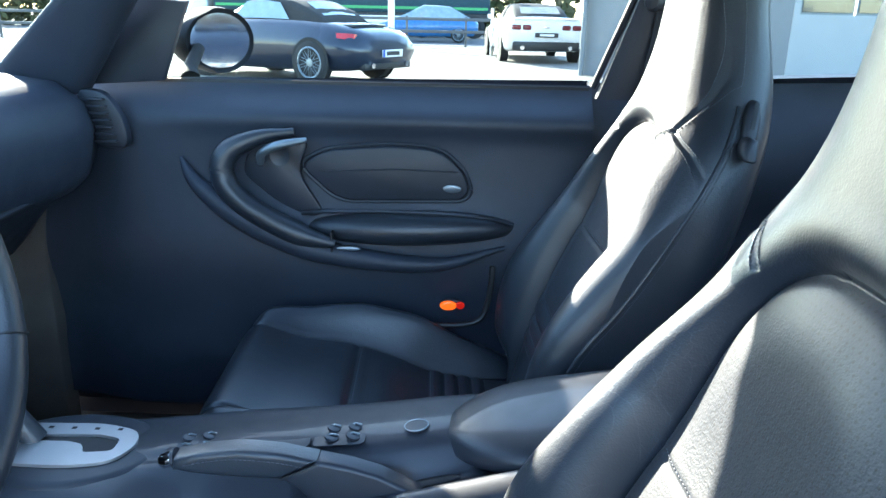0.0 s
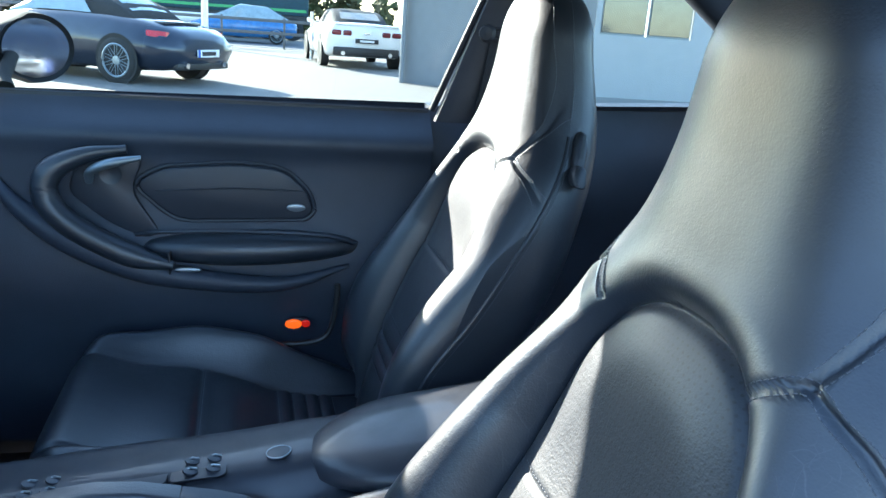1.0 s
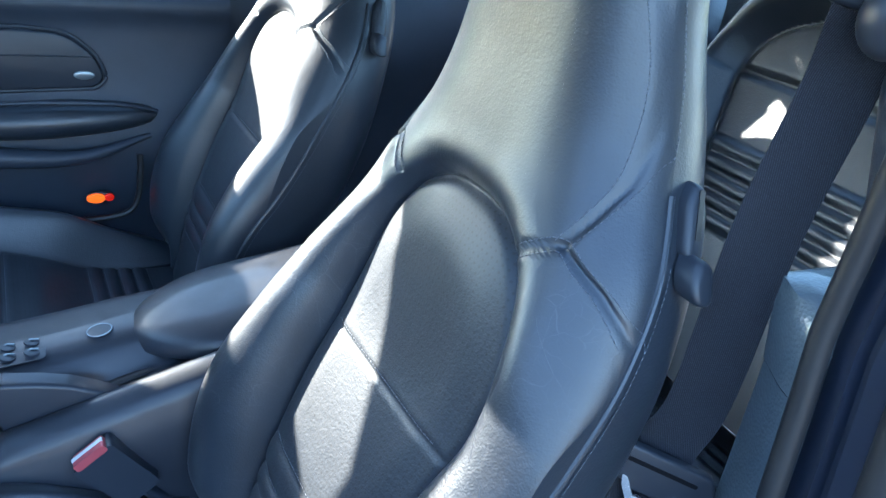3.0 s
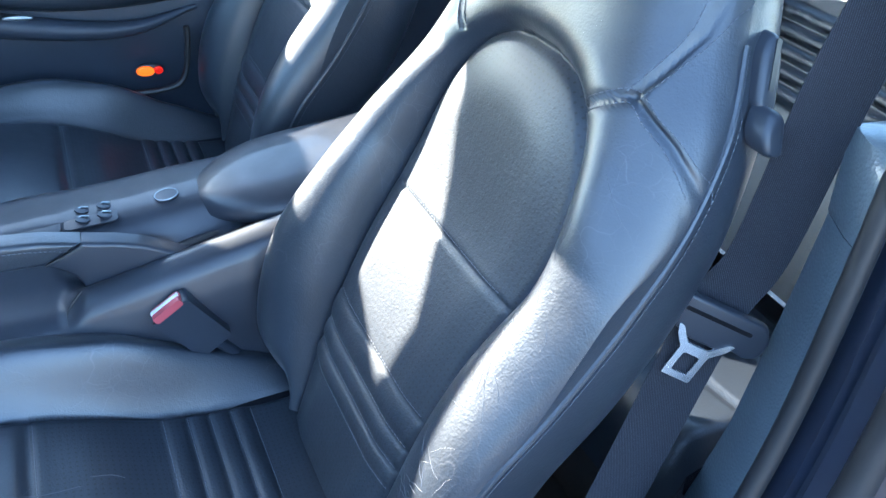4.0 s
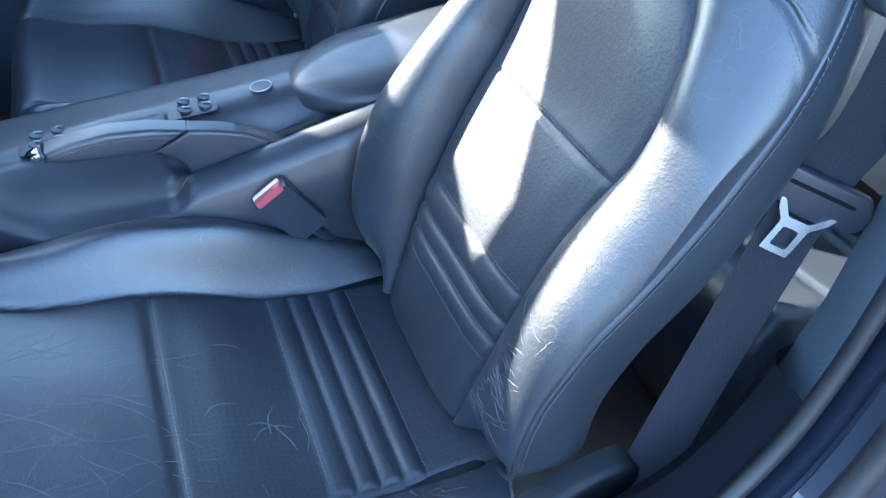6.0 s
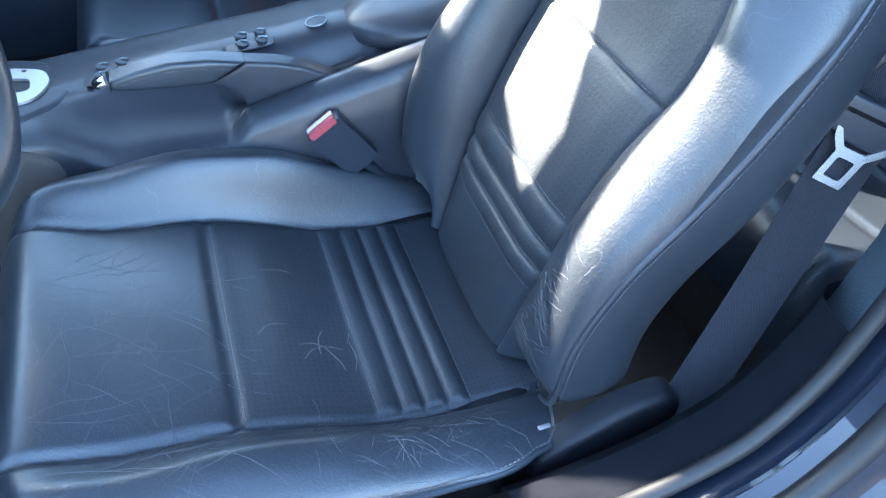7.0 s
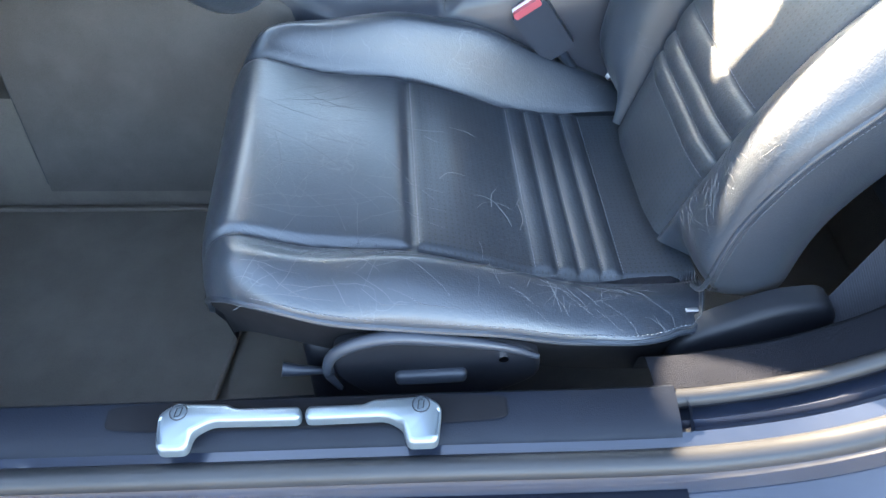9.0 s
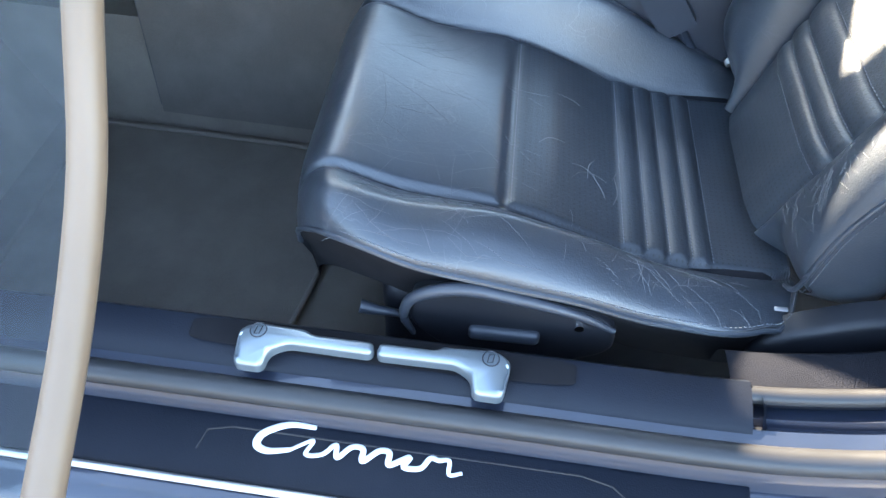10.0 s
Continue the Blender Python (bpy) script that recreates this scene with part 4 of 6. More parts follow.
ys = np.linspace(-1, 1, 13)
pane("window_1", [[(header_x(MID_Y + 0.50 * y), MID_Y + 0.50 * y, 1.295 - 0.02 * y * y) for y in ys], [(-0.68 + 0.06 * y * y, MID_Y + 0.57 * y, 1.09) for y in ys], [(-1.06 + 0.12 * y * y, MID_Y + 0.64 * y, 0.93) for y in ys]], "raked curved windscreen")
pane("window_3", [[(0.87 - 0.08 * y * y, MID_Y + 0.46 * y, 1.295 - 0.05 * y * y) for y in ys], [(1.10 - 0.06 * y * y, MID_Y + 0.52 * y, 1.20 - 0.02 * y * y) for y in ys], [(1.36 - 0.06 * y * y, MID_Y + 0.56 * y, 1.065) for y in ys]], "sloping curved rear window")
pane("window_4", [[(0.42, 1.545, 0.96), (1.05, 1.50, 0.995)], [(0.48, 1.40, 1.235), (0.78, 1.385, 1.215)]], "small rear quarter window")
part("rear_seal", tube([(1.355 - 0.06 * y * y, MID_Y + 0.555 * y, 1.062) for y in ys], 0.008, 8), M_RUBBER, pillars)
shelf = setting("rear_shelf", "beige cloth parcel shelf below the rear window", "shelf")
part("shelf_top", loft([[(1.03, MID_Y - 0.55, 0.995), (1.03, MID_Y + 0.55, 0.995)], [(1.15, MID_Y - 0.55, 1.02), (1.15, MID_Y + 0.55, 1.02)], [(1.36, MID_Y - 0.56, 1.06), (1.36, MID_Y + 0.56, 1.06)]], closed=False), M_BEIGE, shelf)
part("shelf_front", rbox((1.06, MID_Y - 0.55, 0.3), (1.08, MID_Y + 0.55, 0.99), 0.005), M_CARPET, shelf)
# body outside the glass: cowl, bonnet line, rear deck
shell = setting("car_body", "dark blue car body round the cabin", "car body")
part("cowl", loft([[(-0.95, MID_Y + 0.64 * y, 0.925) for y in ys], [(-1.35, MID_Y + 0.66 * y, 0.90 - 0.03 * y * y) for y in ys], [(-2.1, MID_Y + 0.62 * y, 0.72 - 0.08 * y * y) for y in ys], [(-2.35, MID_Y + 0.5 * y, 0.5) for y in ys]], closed=False), M_BODY, shell)
part("engine_lid", loft([[(1.36, MID_Y + 0.57 * y, 1.05) for y in ys], [(1.8, MID_Y + 0.6 * y, 0.90 - 0.04 * y * y) for y in ys], [(2.15, MID_Y + 0.6 * y, 0.66) for y in ys]], closed=False), M_BODY, shell)
part("far_flank", loft([[(-0.9, 1.62, 0.12), (-0.9, 1.66, 0.55), (-0.9, 1.60, 0.94)], [(0.35, 1.66, 0.12), (0.35, 1.70, 0.55), (0.35, 1.61, 0.955)], [(1.4, 1.62, 0.2), (1.4, 1.72, 0.6), (1.4, 1.50, 1.0)]], closed=False), M_BODY, shell)

# ---- dashboard ----
dash = thing("dashboard", "black padded dashboard with a round-cornered end vent", "dashboard")
prof = [(-1.08, 0.92), (-0.95, 0.950), (-0.80, 0.962), (-0.70, 0.950), (-0.655, 0.915), (-0.64, 0.86), (-0.65, 0.80), (-0.665, 0.765), (-0.69, 0.745), (-0.74, 0.72), (-0.82, 0.62), (-1.08, 0.60)]
rings = []
for k in range(31):
    y = 0.21 + (1.485 - 0.21) * k / 30
    bow = 0.015 * ((y - MID_Y) / 0.64) ** 2 * (1 if y > MID_Y else -2.5)
    hump = 0.035 * math.exp(-((y - 0.48) / 0.16) ** 2)
    end = float(step(np.array((y - 1.40) / 0.085))) * 0.03
    rings.append([(x + bow + (0.05 * hump / 0.035 if x > -0.9 else 0) - (end if x > -0.9 else 0), y, z + (hump if z > 0.9 else 0) - (end * 0.5 if z > 0.9 else 0)) for x, z in prof])
part("dash_body", loft(rings, angle=75), M_SKIN, dash)
part("glovebox_line", tube([(-0.652, 0.98, 0.765), (-0.662, 1.2, 0.765), (-0.69, 1.44, 0.768)], 0.006, 8), M_SMOOTH, dash)
vent = part("end_vent", prism(rounded([(-0.055, -0.05), (0.03, -0.055), (0.045, 0.0), (0.02, 0.055), (-0.05, 0.06)], 0.025), lambda a, b, h: (-0.625 + a * 0.8 - b * 0.25, 1.478 - h, 0.872 + b), 0.02, 0.006), M_PLASTIC, dash)
for k in range(7):
    z = 0.832 + 0.013 * k
    part("vent_slat", rbox((-0.65 - 0.003 * k, 1.446, z), (-0.605 - 0.003 * k, 1.460, z + 0.005), 0.002), M_SMOOTH, vent)

# ---- steering wheel ----
wheel = thing("steering_wheel", "black leather steering wheel with a stitched perforated rim", "steering wheel")
WC, WT = Vector((-0.358, 0.4636, 0.8915)), 0.2865
wn_ = Vector((math.cos(WT), 0, math.sin(WT)))
wa = Vector((0, 1, 0))
wb = wn_.cross(wa)
def rim_pt(t, r=0.182):
    return WC + r * (math.cos(t) * wa + math.sin(t) * wb)
part("rim", tube([rim_pt(t) for t in np.linspace(0, 2 * math.pi, 72, endpoint=False)], 0.0175, 16, up=tuple(wn_), closed=True), M_LEATHER, wheel)
inner = []
for t in np.linspace(0, 2 * math.pi, 150, endpoint=False):
    inner.append(rim_pt(t, 0.1655) + 0.0055 * wn_)
part("stitching", stitches([[tuple(p) for p in inner]], 0.0012, 0.005, 0.007), M_MARK, wheel, "pale stitching")
for t in (0.55, 2.6, -0.5, -2.64):
    part("rim_joint", tube([rim_pt(t, 0.182) + 0.0180 * (math.cos(a) * (rim_pt(t, 1) - WC) + math.sin(a) * wn_) for a in np.linspace(0, 2 * math.pi, 16, endpoint=False)], 0.0012, 6, closed=True), M_RUBBER, wheel)
part("airbag_hub", lathe([(0.0, -0.05), (0.07, -0.05), (0.078, -0.02), (0.072, 0.008), (0.04, 0.018), (0.0, 0.02)], WC - 0.02 * wn_, wn_, 32), M_SKIN, wheel)
for t in (0.25, math.pi - 0.25, -math.pi / 2 + 0.35, -math.pi / 2 - 0.35):
    part("spoke", tube([rim_pt(t, 0.06) - 0.02 * wn_, rim_pt(t, 0.12) - 0.016 * wn_, rim_pt(t, 0.176) - 0.004 * wn_], [0.02, 0.015, 0.012], 10, 0.6, up=tuple(wn_)), M_SKIN, wheel)
part("column", tube([WC - 0.05 * wn_, WC - 0.46 * wn_], [0.05, 0.06], 16), M_PLASTIC, wheel)

# ---- centre console ----
console = thing("centre_console", "dark moulded centre console with switches and a lidded armrest", "console")
def console_top(x):
    return float(interp(np.array(x), [-0.75, -0.48, -0.36, -0.22, -0.05, 0.05, 0.2, 0.3], [0.552, 0.540, 0.552, 0.570, 0.588, 0.602, 0.606, 0.57]))


# three sections seen from the front: beside the selector, the scooped bowl under the brake grip, the ridged tail
SEC_Y = [(0.712, 0.735, 0.742, 0.748, 0.760, 0.775, 0.79, 0.805, 0.82, 0.832, 0.842, 0.90, 0.935, 0.955, 0.972, 0.985), (0.700, 0.703, 0.708, 0.717, 0.735, 0.758, 0.782, 0.802, 0.818, 0.830, 0.840, 0.90, 0.935, 0.955, 0.972, 0.985), (0.703, 0.706, 0.711, 0.722, 0.745, 0.752, 0.772, 0.796, 0.814, 0.829, 0.840, 0.90, 0.935, 0.955, 0.972, 0.985)]


def console_section(x):
    """Points (y, z) over the console from its near side to its far side."""
    deck_z, ridge = console_top(x), 0.549 + 0.27 * (x + 0.104)
    far = [deck_z, deck_z + 0.001, deck_z - 0.004, deck_z - 0.024, deck_z - 0.09, 0.20]
    front = [0.20, 0.44, 0.515, 0.536, 0.545, 0.549, 0.551, 0.552, 0.552, deck_z - 0.002] + far
    bowl = [0.20, 0.44, 0.495, 0.513, 0.524, 0.528, 0.534, 0.545, 0.557, deck_z - 0.006] + far
    tail = [0.20, 0.42, ridge - 0.035, ridge - 0.010, ridge, ridge - 0.001, ridge - 0.016, min(ridge, deck_z) - 0.026, deck_z - 0.020, deck_z - 0.004] + far
    a, b = float(step(np.array((x + 0.36) / 0.10))), float(step(np.array((x + 0.140) / 0.04)))
    ys = [f + (m - f) * a + (t - m) * b for f, m, t in zip(*SEC_Y)]
    zs = [f + (m - f) * a + (t - m) * b for f, m, t in zip(front, bowl, tail)]
    return ys, zs


rows = []
for x in np.concatenate([np.linspace(-0.78, -0.40, 14), np.linspace(-0.39, -0.145, 30), np.linspace(-0.14, -0.10, 18), np.linspace(-0.09, 0.27, 26)]):
    ys_, zs_ = console_section(x)
    knots = np.concatenate([[0], np.cumsum(np.hypot(np.diff(ys_), np.diff(zs_)))])
    knots = knots + np.arange(len(knots)) * 0.004
    tt = np.linspace(0, knots[-1], 110)
    rows.append(np.stack([np.full(110, x), interp(tt, knots, ys_), interp(tt, knots, zs_)], -1))
rows = np.array(rows)
sheet_parts(rows, np.zeros(rows.shape[:2], int), {0: ("console_body", M_CONSOLE, "")}, console, rows[:, :, :2])


def console_at(x, y):
    ys_, zs_ = console_section(x)
    return float(np.interp(y, ys_, zs_))


part("panel_joint", tube([(-0.127, y, console_at(-0.127, y) + 0.0004) for y in (0.7035, 0.705, 0.708, 0.714, 0.722, 0.735)] + [(-0.120, 0.742, console_at(-0.12, 0.742) + 0.0008), (-0.108, 0.748, console_at(-0.108, 0.748) + 0.0008)], 0.0011, 6), M_RUBBER, console)
part("lever_slot", tube([(x, 0.797, console_at(x, 0.797) + 0.001) for x in (-0.012, 0.0, 0.02, 0.042, 0.06)], [0.002, 0.006, 0.008, 0.007, 0.003], 10, 0.35), M_RUBBER, console)
panel = []
for k in range(25):
    x = -0.775 + 0.49 * k / 24
    top = 0.541 - 0.075 * max(0.0, (k - 17) / 7) ** 2.2
    near = 0.7405
    panel.append([(x, near + 0.004, 0.20), (x, near - 0.034, 0.20), (x, near - 0.012, 0.43), (x, near - 0.006, top - 0.012), (x, near - 0.002, top - 0.002), (x, near + 0.004, top)])
part("side_carpet", loft(panel, angle=60), carpet_material("console_carpet", (0.085, 0.078, 0.074)), console, "worn dark grey carpet on the console side")
lid_rings = []
for k in range(25):
    t = k / 24
    x = 0.036 + 0.265 * t
    zc = 0.600 + 0.046 * t ** 0.85
    hy, hz = 0.100 * (1 - (1 - min(1, 0.012 + t * 2.2)) ** 2) ** 0.5, 0.022 * (1 - (1 - min(1, 0.02 + t * 3.0)) ** 2) ** 0.5
    lid_rings.append([(x + 0.02 * (hy / 0.1) * abs(math.cos(a)) ** 2, 0.856 + hy * math.copysign(abs(math.cos(a)) ** 0.75, math.cos(a)), zc - 0.010 + hz * (math.copysign(abs(math.sin(a)) ** 0.75, math.sin(a)) if math.sin(a) > 0 else 1.4 * math.sin(a)) - 0.004 * abs(math.cos(a)) ** 3) for a in np.linspace(0, 2 * math.pi, 40, endpoint=False)])
part("armrest_lid", loft(lid_rings, angle=70), M_CONSOLE, console)
def deck(a, b, h):
    return (a, b, console_top(a) + 0.0005 + h)
for x0, x1, name in ((-0.30, -0.226, "switch_panel"), (-0.118, -0.055, "switch_panel"), (-0.222, -0.122, "cover_strip")):
    pnl = part(name, prism(rounded([(x0, 0.826), (x1, 0.826), (x1, 0.878), (x0, 0.878)], 0.008), deck, 0.0012, 0.0004), M_SMOOTH, console)
    if name == "switch_panel":
        for i in range(2):
            for j in range(2):
                xx, yy_ = x0 + 0.022 + 0.026 * i, 0.840 + 0.022 * j
                knob = part("toggle", lathe([(0.0, 0.0), (0.009, 0.0), (0.0085, 0.002), (0.004, 0.003), (0.0, 0.002)], deck(xx, yy_, 0.003), (0.2, 0, 1), 16), M_SMOOTH, pnl)
                part("toggle_mark", tube([Vector(deck(xx - 0.007, yy_, 0.0055)), Vector(deck(xx, yy_ + 0.004, 0.0062)), Vector(deck(xx + 0.008, yy_ + 0.001, 0.0055))], 0.0013, 6), M_SILVER, knob)
part("lock_disc", lathe([(0.0, 0.0), (0.014, 0.0), (0.015, 0.003), (0.011, 0.004), (0.0, 0.0035)], deck(0.006, 0.853, 0.0), (-0.14, 0, 1), 24), M_SMOOTH, console)
part("disc_ring", tube([deck(0.006 + 0.0145 * math.cos(a), 0.853 + 0.0135 * math.sin(a), 0.003) for a in np.linspace(0, 2 * math.pi, 24, endpoint=False)], 0.001, 6, closed=True), M_SILVER, console)
# selector base and its silver gate
base_ring = [(-0.425 + 0.115 * math.cos(a), 0.853 + 0.085 * math.sin(a)) for a in np.linspace(0, 2 * math.pi, 40, endpoint=False)]
sel = part("selector_base", prism(base_ring, lambda a, b, h: (a, b, 0.535 + h), 0.020, 0.012, 3), M_SMOOTH, console)
part("selector_seam", tube([(a * 1.0 + (a + 0.425) * 0.02, b, 0.545) for a, b in base_ring], 0.0025, 6, closed=True), M_RUBBER, sel)
outer = rounded([(-0.515, 0.895), (-0.40, 0.90), (-0.352, 0.885), (-0.342, 0.853), (-0.358, 0.815), (-0.41, 0.803), (-0.50, 0.805)], 0.022, 5)
hole = rounded([(-0.50, 0.868), (-0.40, 0.874), (-0.368, 0.866), (-0.366, 0.838), (-0.402, 0.832), (-0.408, 0.850), (-0.43, 0.856), (-0.50, 0.854)], 0.008, 5)
def gate_mesh():
    bm = bmesh.new()
    for z in (0.5555, 0.5595):
        es = []
        for loop in (outer, hole):
            vs = [bm.verts.new((a, b, z)) for a, b in loop]
            es += [bm.edges.new((vs[i], vs[(i + 1) % len(vs)])) for i in range(len(vs))]
        bmesh.ops.triangle_fill(bm, edges=es, use_beauty=True)
    bm.verts.ensure_lookup_table()
    n1, n2 = len(outer), len(hole)
    for off, n in ((0, n1), (n1, n2)):
        for i in range(n):
            a, b = off + i, off + (i + 1) % n
            bm.faces.new([bm.verts[a], bm.verts[b], bm.verts[b + n1 + n2], bm.verts[a + n1 + n2]])
    return finish(bm)
part("selector_gate", gate_mesh(), M_ALU, sel, "satin silver gate with a hooked slot")
part("gate_slot", prism(rounded([(-0.502, 0.850), (-0.36, 0.828), (-0.36, 0.878), (-0.502, 0.878)], 0.01), lambda a, b, h: (a, b, 0.5545 + h), 0.0008, 0), M_RUBBER, sel)
for i in range(4):
    part("gate_mark", rbox((-0.47 + 0.03 * i, 0.884, 0.5596), (-0.464 + 0.03 * i, 0.889, 0.5600), 0), M_RUBBER, sel)
lever = smooth_path([(-0.475, 0.862, 0.555), (-0.500, 0.858, 0.60), (-0.520, 0.852, 0.65)], 6)
sl = part("gear_selector", tube(lever, [0.016 - 0.004 * i / (len(lever) - 1) for i in range(len(lever))], 14), M_LEATHER, console)
part("selector_knob", lathe([(0.0, 0.0), (0.014, 0.0), (0.022, 0.02), (0.026, 0.05), (0.02, 0.075), (0.0, 0.085)], (-0.520, 0.852, 0.645), (-0.35, -0.05, 1), 24), M_SMOOTH, sl)
part("knob_button", lathe([(0.0, 0.0), (0.012, 0.0), (0.012, 0.02), (0.006, 0.03), (0.0, 0.031)], (-0.510, 0.838, 0.690), (0.7, -0.6, 0.3), 20), M_CHROME, sl, "chrome button")
# parking brake
brake = thing("parking_brake", "leather-wrapped parking brake lever with a silver button", "brake lever")
near_y = lambda a, b, h: (a, 0.782 - h, b)
grip_line = [(-0.257, 0.604), (-0.225, 0.612), (-0.185, 0.6175), (-0.14, 0.615), (-0.098, 0.607), (-0.139, 0.583), (-0.172, 0.583), (-0.207, 0.5845), (-0.24, 0.587), (-0.259, 0.591)]
part("grip", prism(grip_line, near_y, 0.027, 0.006, 4), M_LEATHER, brake)
arm_line = [(-0.0965, 0.6068), (-0.06, 0.600), (-0.030, 0.591), (-0.004, 0.578), (0.019, 0.565), (0.012, 0.560), (-0.01, 0.554), (-0.05, 0.542), (-0.084, 0.532), (-0.096, 0.532), (-0.103, 0.538), (-0.105, 0.548), (-0.110, 0.561), (-0.122, 0.573), (-0.1375, 0.5824)]
part("lever_arm", prism(arm_line, lambda a, b, h: (a, 0.781 - h, b), 0.025, 0.005, 3), M_CONSOLE, brake)
part("grip_joint", tube([(-0.0972, 0.7555, 0.6045), (-0.118, 0.7535, 0.5945), (-0.1380, 0.7555, 0.5845)], 0.0012, 6), M_RUBBER, brake)
tip = Vector((-0.257, 0.770, 0.5975))
part("grip_cap", tube([tip, tip + Vector((-0.004, 0, -0.001))], 0.0120, 16), M_SMOOTH, brake)
part("release_button", tube([tip + Vector((-0.003, 0, 0)), tip + Vector((-0.016, 0, -0.004)), tip + Vector((-0.020, 0, -0.005))], [0.0085, 0.0085, 0.006], 16), M_CHROME, brake, "bright silver push button")
for y, dz in ((0.7595, 0.0035), (0.7560, 0.0062), (0.7540, 0.0095)):
    seam_line = smooth_path([(-0.245, y, 0.6075 - dz), (-0.215, y, 0.6145 - dz), (-0.185, y, 0.6178 - dz), (-0.145, y, 0.6158 - dz), (-0.108, y, 0.6095 - dz)], 6)
    tagged(part("stitching", stitches([[tuple(p) for p in seam_line]]), M_THREAD, brake), kind="stuff")
# belt buckle beside the console
buckle = thing("belt_buckle", "black seat belt buckle with a red release button", "belt buckle")
ba, bb = Vector((0.80, 0, 0.60)), Vector((-0.60, 0, 0.80))
bo = Vector((-0.018, 0.700, 0.540))
part("buckle_body", prism(rounded([(-0.024, -0.085), (0.024, -0.085), (0.026, 0.0), (-0.026, 0.0)], 0.006), lambda a, b, h: bo + ba * a + bb * b + Vector((0, h - 0.012, 0)), 0.026, 0.004), M_PLASTIC, buckle)
part("release_button", prism(rounded([(-0.020, -0.004), (0.020, -0.004), (0.020, 0.006), (-0.020, 0.006)], 0.003), lambda a, b, h: bo + ba * a + bb * b + Vector((0, h - 0.0125, 0)), 0.020, 0.003), M_RED, buckle, "red button")
part("button_slot", prism([(-0.02, 0.0045), (0.02, 0.0045), (0.02, 0.0064), (-0.02, 0.0064)], lambda a, b, h: bo + ba * a + bb * b + Vector((0, h - 0.004, 0)), 0.006, 0), M_MARK, buckle)
part("buckle_stalk", tube([bo + bb * -0.08, bo + bb * -0.14 + Vector((0, 0.005, 0)), Vector((0.10, 0.700, 0.36))], [0.012, 0.011, 0.012], 10, 0.6), M_PLASTIC, buckle)

# ---- sill and door frame on the open side ----
sill = setting("door_sill", "dark sill with moulded trim, rubber seals and a blue-black scuff plate", "door sill")
KX = [-1.05, -0.75, -0.45, -0.15, 0.05, 0.14, 0.22, 0.29, 0.345, 0.385, 0.41, 0.425, 0.43]
KZ = [0.375, 0.388, 0.402, 0.416, 0.424, 0.437, 0.465, 0.515, 0.59, 0.70, 0.84, 1.0, 1.22]
K = smooth_path([(x, 0, z) for x, z in zip(KX, KZ)], 6)
def jamb(profile, lo=0, hi=None, inset=0.0):
    """Sweeps (y, height) pairs along the opening's edge; height runs into the opening."""
    rows = []
    pts = K[lo:hi]
    for i, p in enumerate(pts):
        a, b = pts[max(i - 1, 0)], pts[min(i + 1, len(pts) - 1)]
        d = (b - a).normalized()
        nrm = Vector((-d.z, 0, d.x))
        up = max(0.0, min(0.6, (p.z - 0.5) / 0.7))
        rows.append([(p.x + nrm.x * h, y + 0.10 * up * min(1.0, max(0.0, y / 0.1)), p.z + nrm.z * h) for y, h in profile])
    return loft(rows, closed=False, angle=35)
# sun reaches this strip, so the seat's shade is in its colour
part("carpet_edge", jamb([(0.262, -0.09), (0.245, -0.04), (0.225, -0.012), (0.20, -0.004), (0.172, -0.003), (0.165, -0.014)], 25, 50), M_SHADED_CARPET, sill)
part("inner_seal", jamb([(0.172 + 0.009 * math.cos(a), -0.006 + 0.009 * math.sin(a)) for a in np.linspace(math.pi, -0.3, 9)], 26), M_RUBBER, sill)
part("jamb_band", jamb([(0.168, -0.016), (0.150, -0.010), (0.146, -0.018), (0.142, -0.018), (0.138, -0.010), (0.120, -0.013)]), M_BODY, sill)
part("outer_seal", jamb([(0.112 + 0.013 * math.cos(a), -0.017 + 0.013 * math.sin(a)) for a in np.linspace(math.pi, -0.9, 12)]), M_RUBBER, sill)
part("jamb_gutter", jamb([(0.104, -0.028), (0.094, -0.046), (0.030, -0.052), (0.022, -0.046), (0.010, -0.046), (-0.012, -0.060), (-0.045, -0.11), (-0.065, -0.20), (-0.05, -0.28)]), M_BODY, sill)
part("scuff_plate", jamb([(0.096, -0.0415), (0.092, -0.0405), (0.034, -0.0465), (0.030, -0.050)], 3, 27), M_TRIM, sill)
part("plate_edge", jamb([(0.026 + 0.004 * math.cos(a), -0.044 + 0.004 * math.sin(a)) for a in np.linspace(math.pi, 0, 7)], 0, 40), M_ALU, sill)
trim = part("sill_trim", jamb([(0.205, -0.22), (0.190, -0.03), (0.187, -0.004), (0.181, 0.003), (0.172, 0.003), (0.150, -0.001), (0.138, -0.006), (0.131, -0.013), (0.127, -0.022)], 0, 27), M_TRIM, sill)
def along(x):
    return float(np.interp(x, [p.x for p in K[:40]], [p.z for p in K[:40]]))
part("trim_end", loft([[(0.098, y, along(0.098) + h) for y, h in ((0.187, -0.004), (0.172, 0.003), (0.150, -0.001), (0.131, -0.013))], [(0.108, y - 0.002, along(0.108) + h - 0.02) for y, h in ((0.187, -0.004), (0.172, 0.003), (0.150, -0.001), (0.131, -0.013))]], closed=False), M_TRIM, sill)
part("plate_clip", rbox((0.037, 0.068, 0.374), (0.050, 0.076, 0.380), 0.002), M_RUBBER, sill)
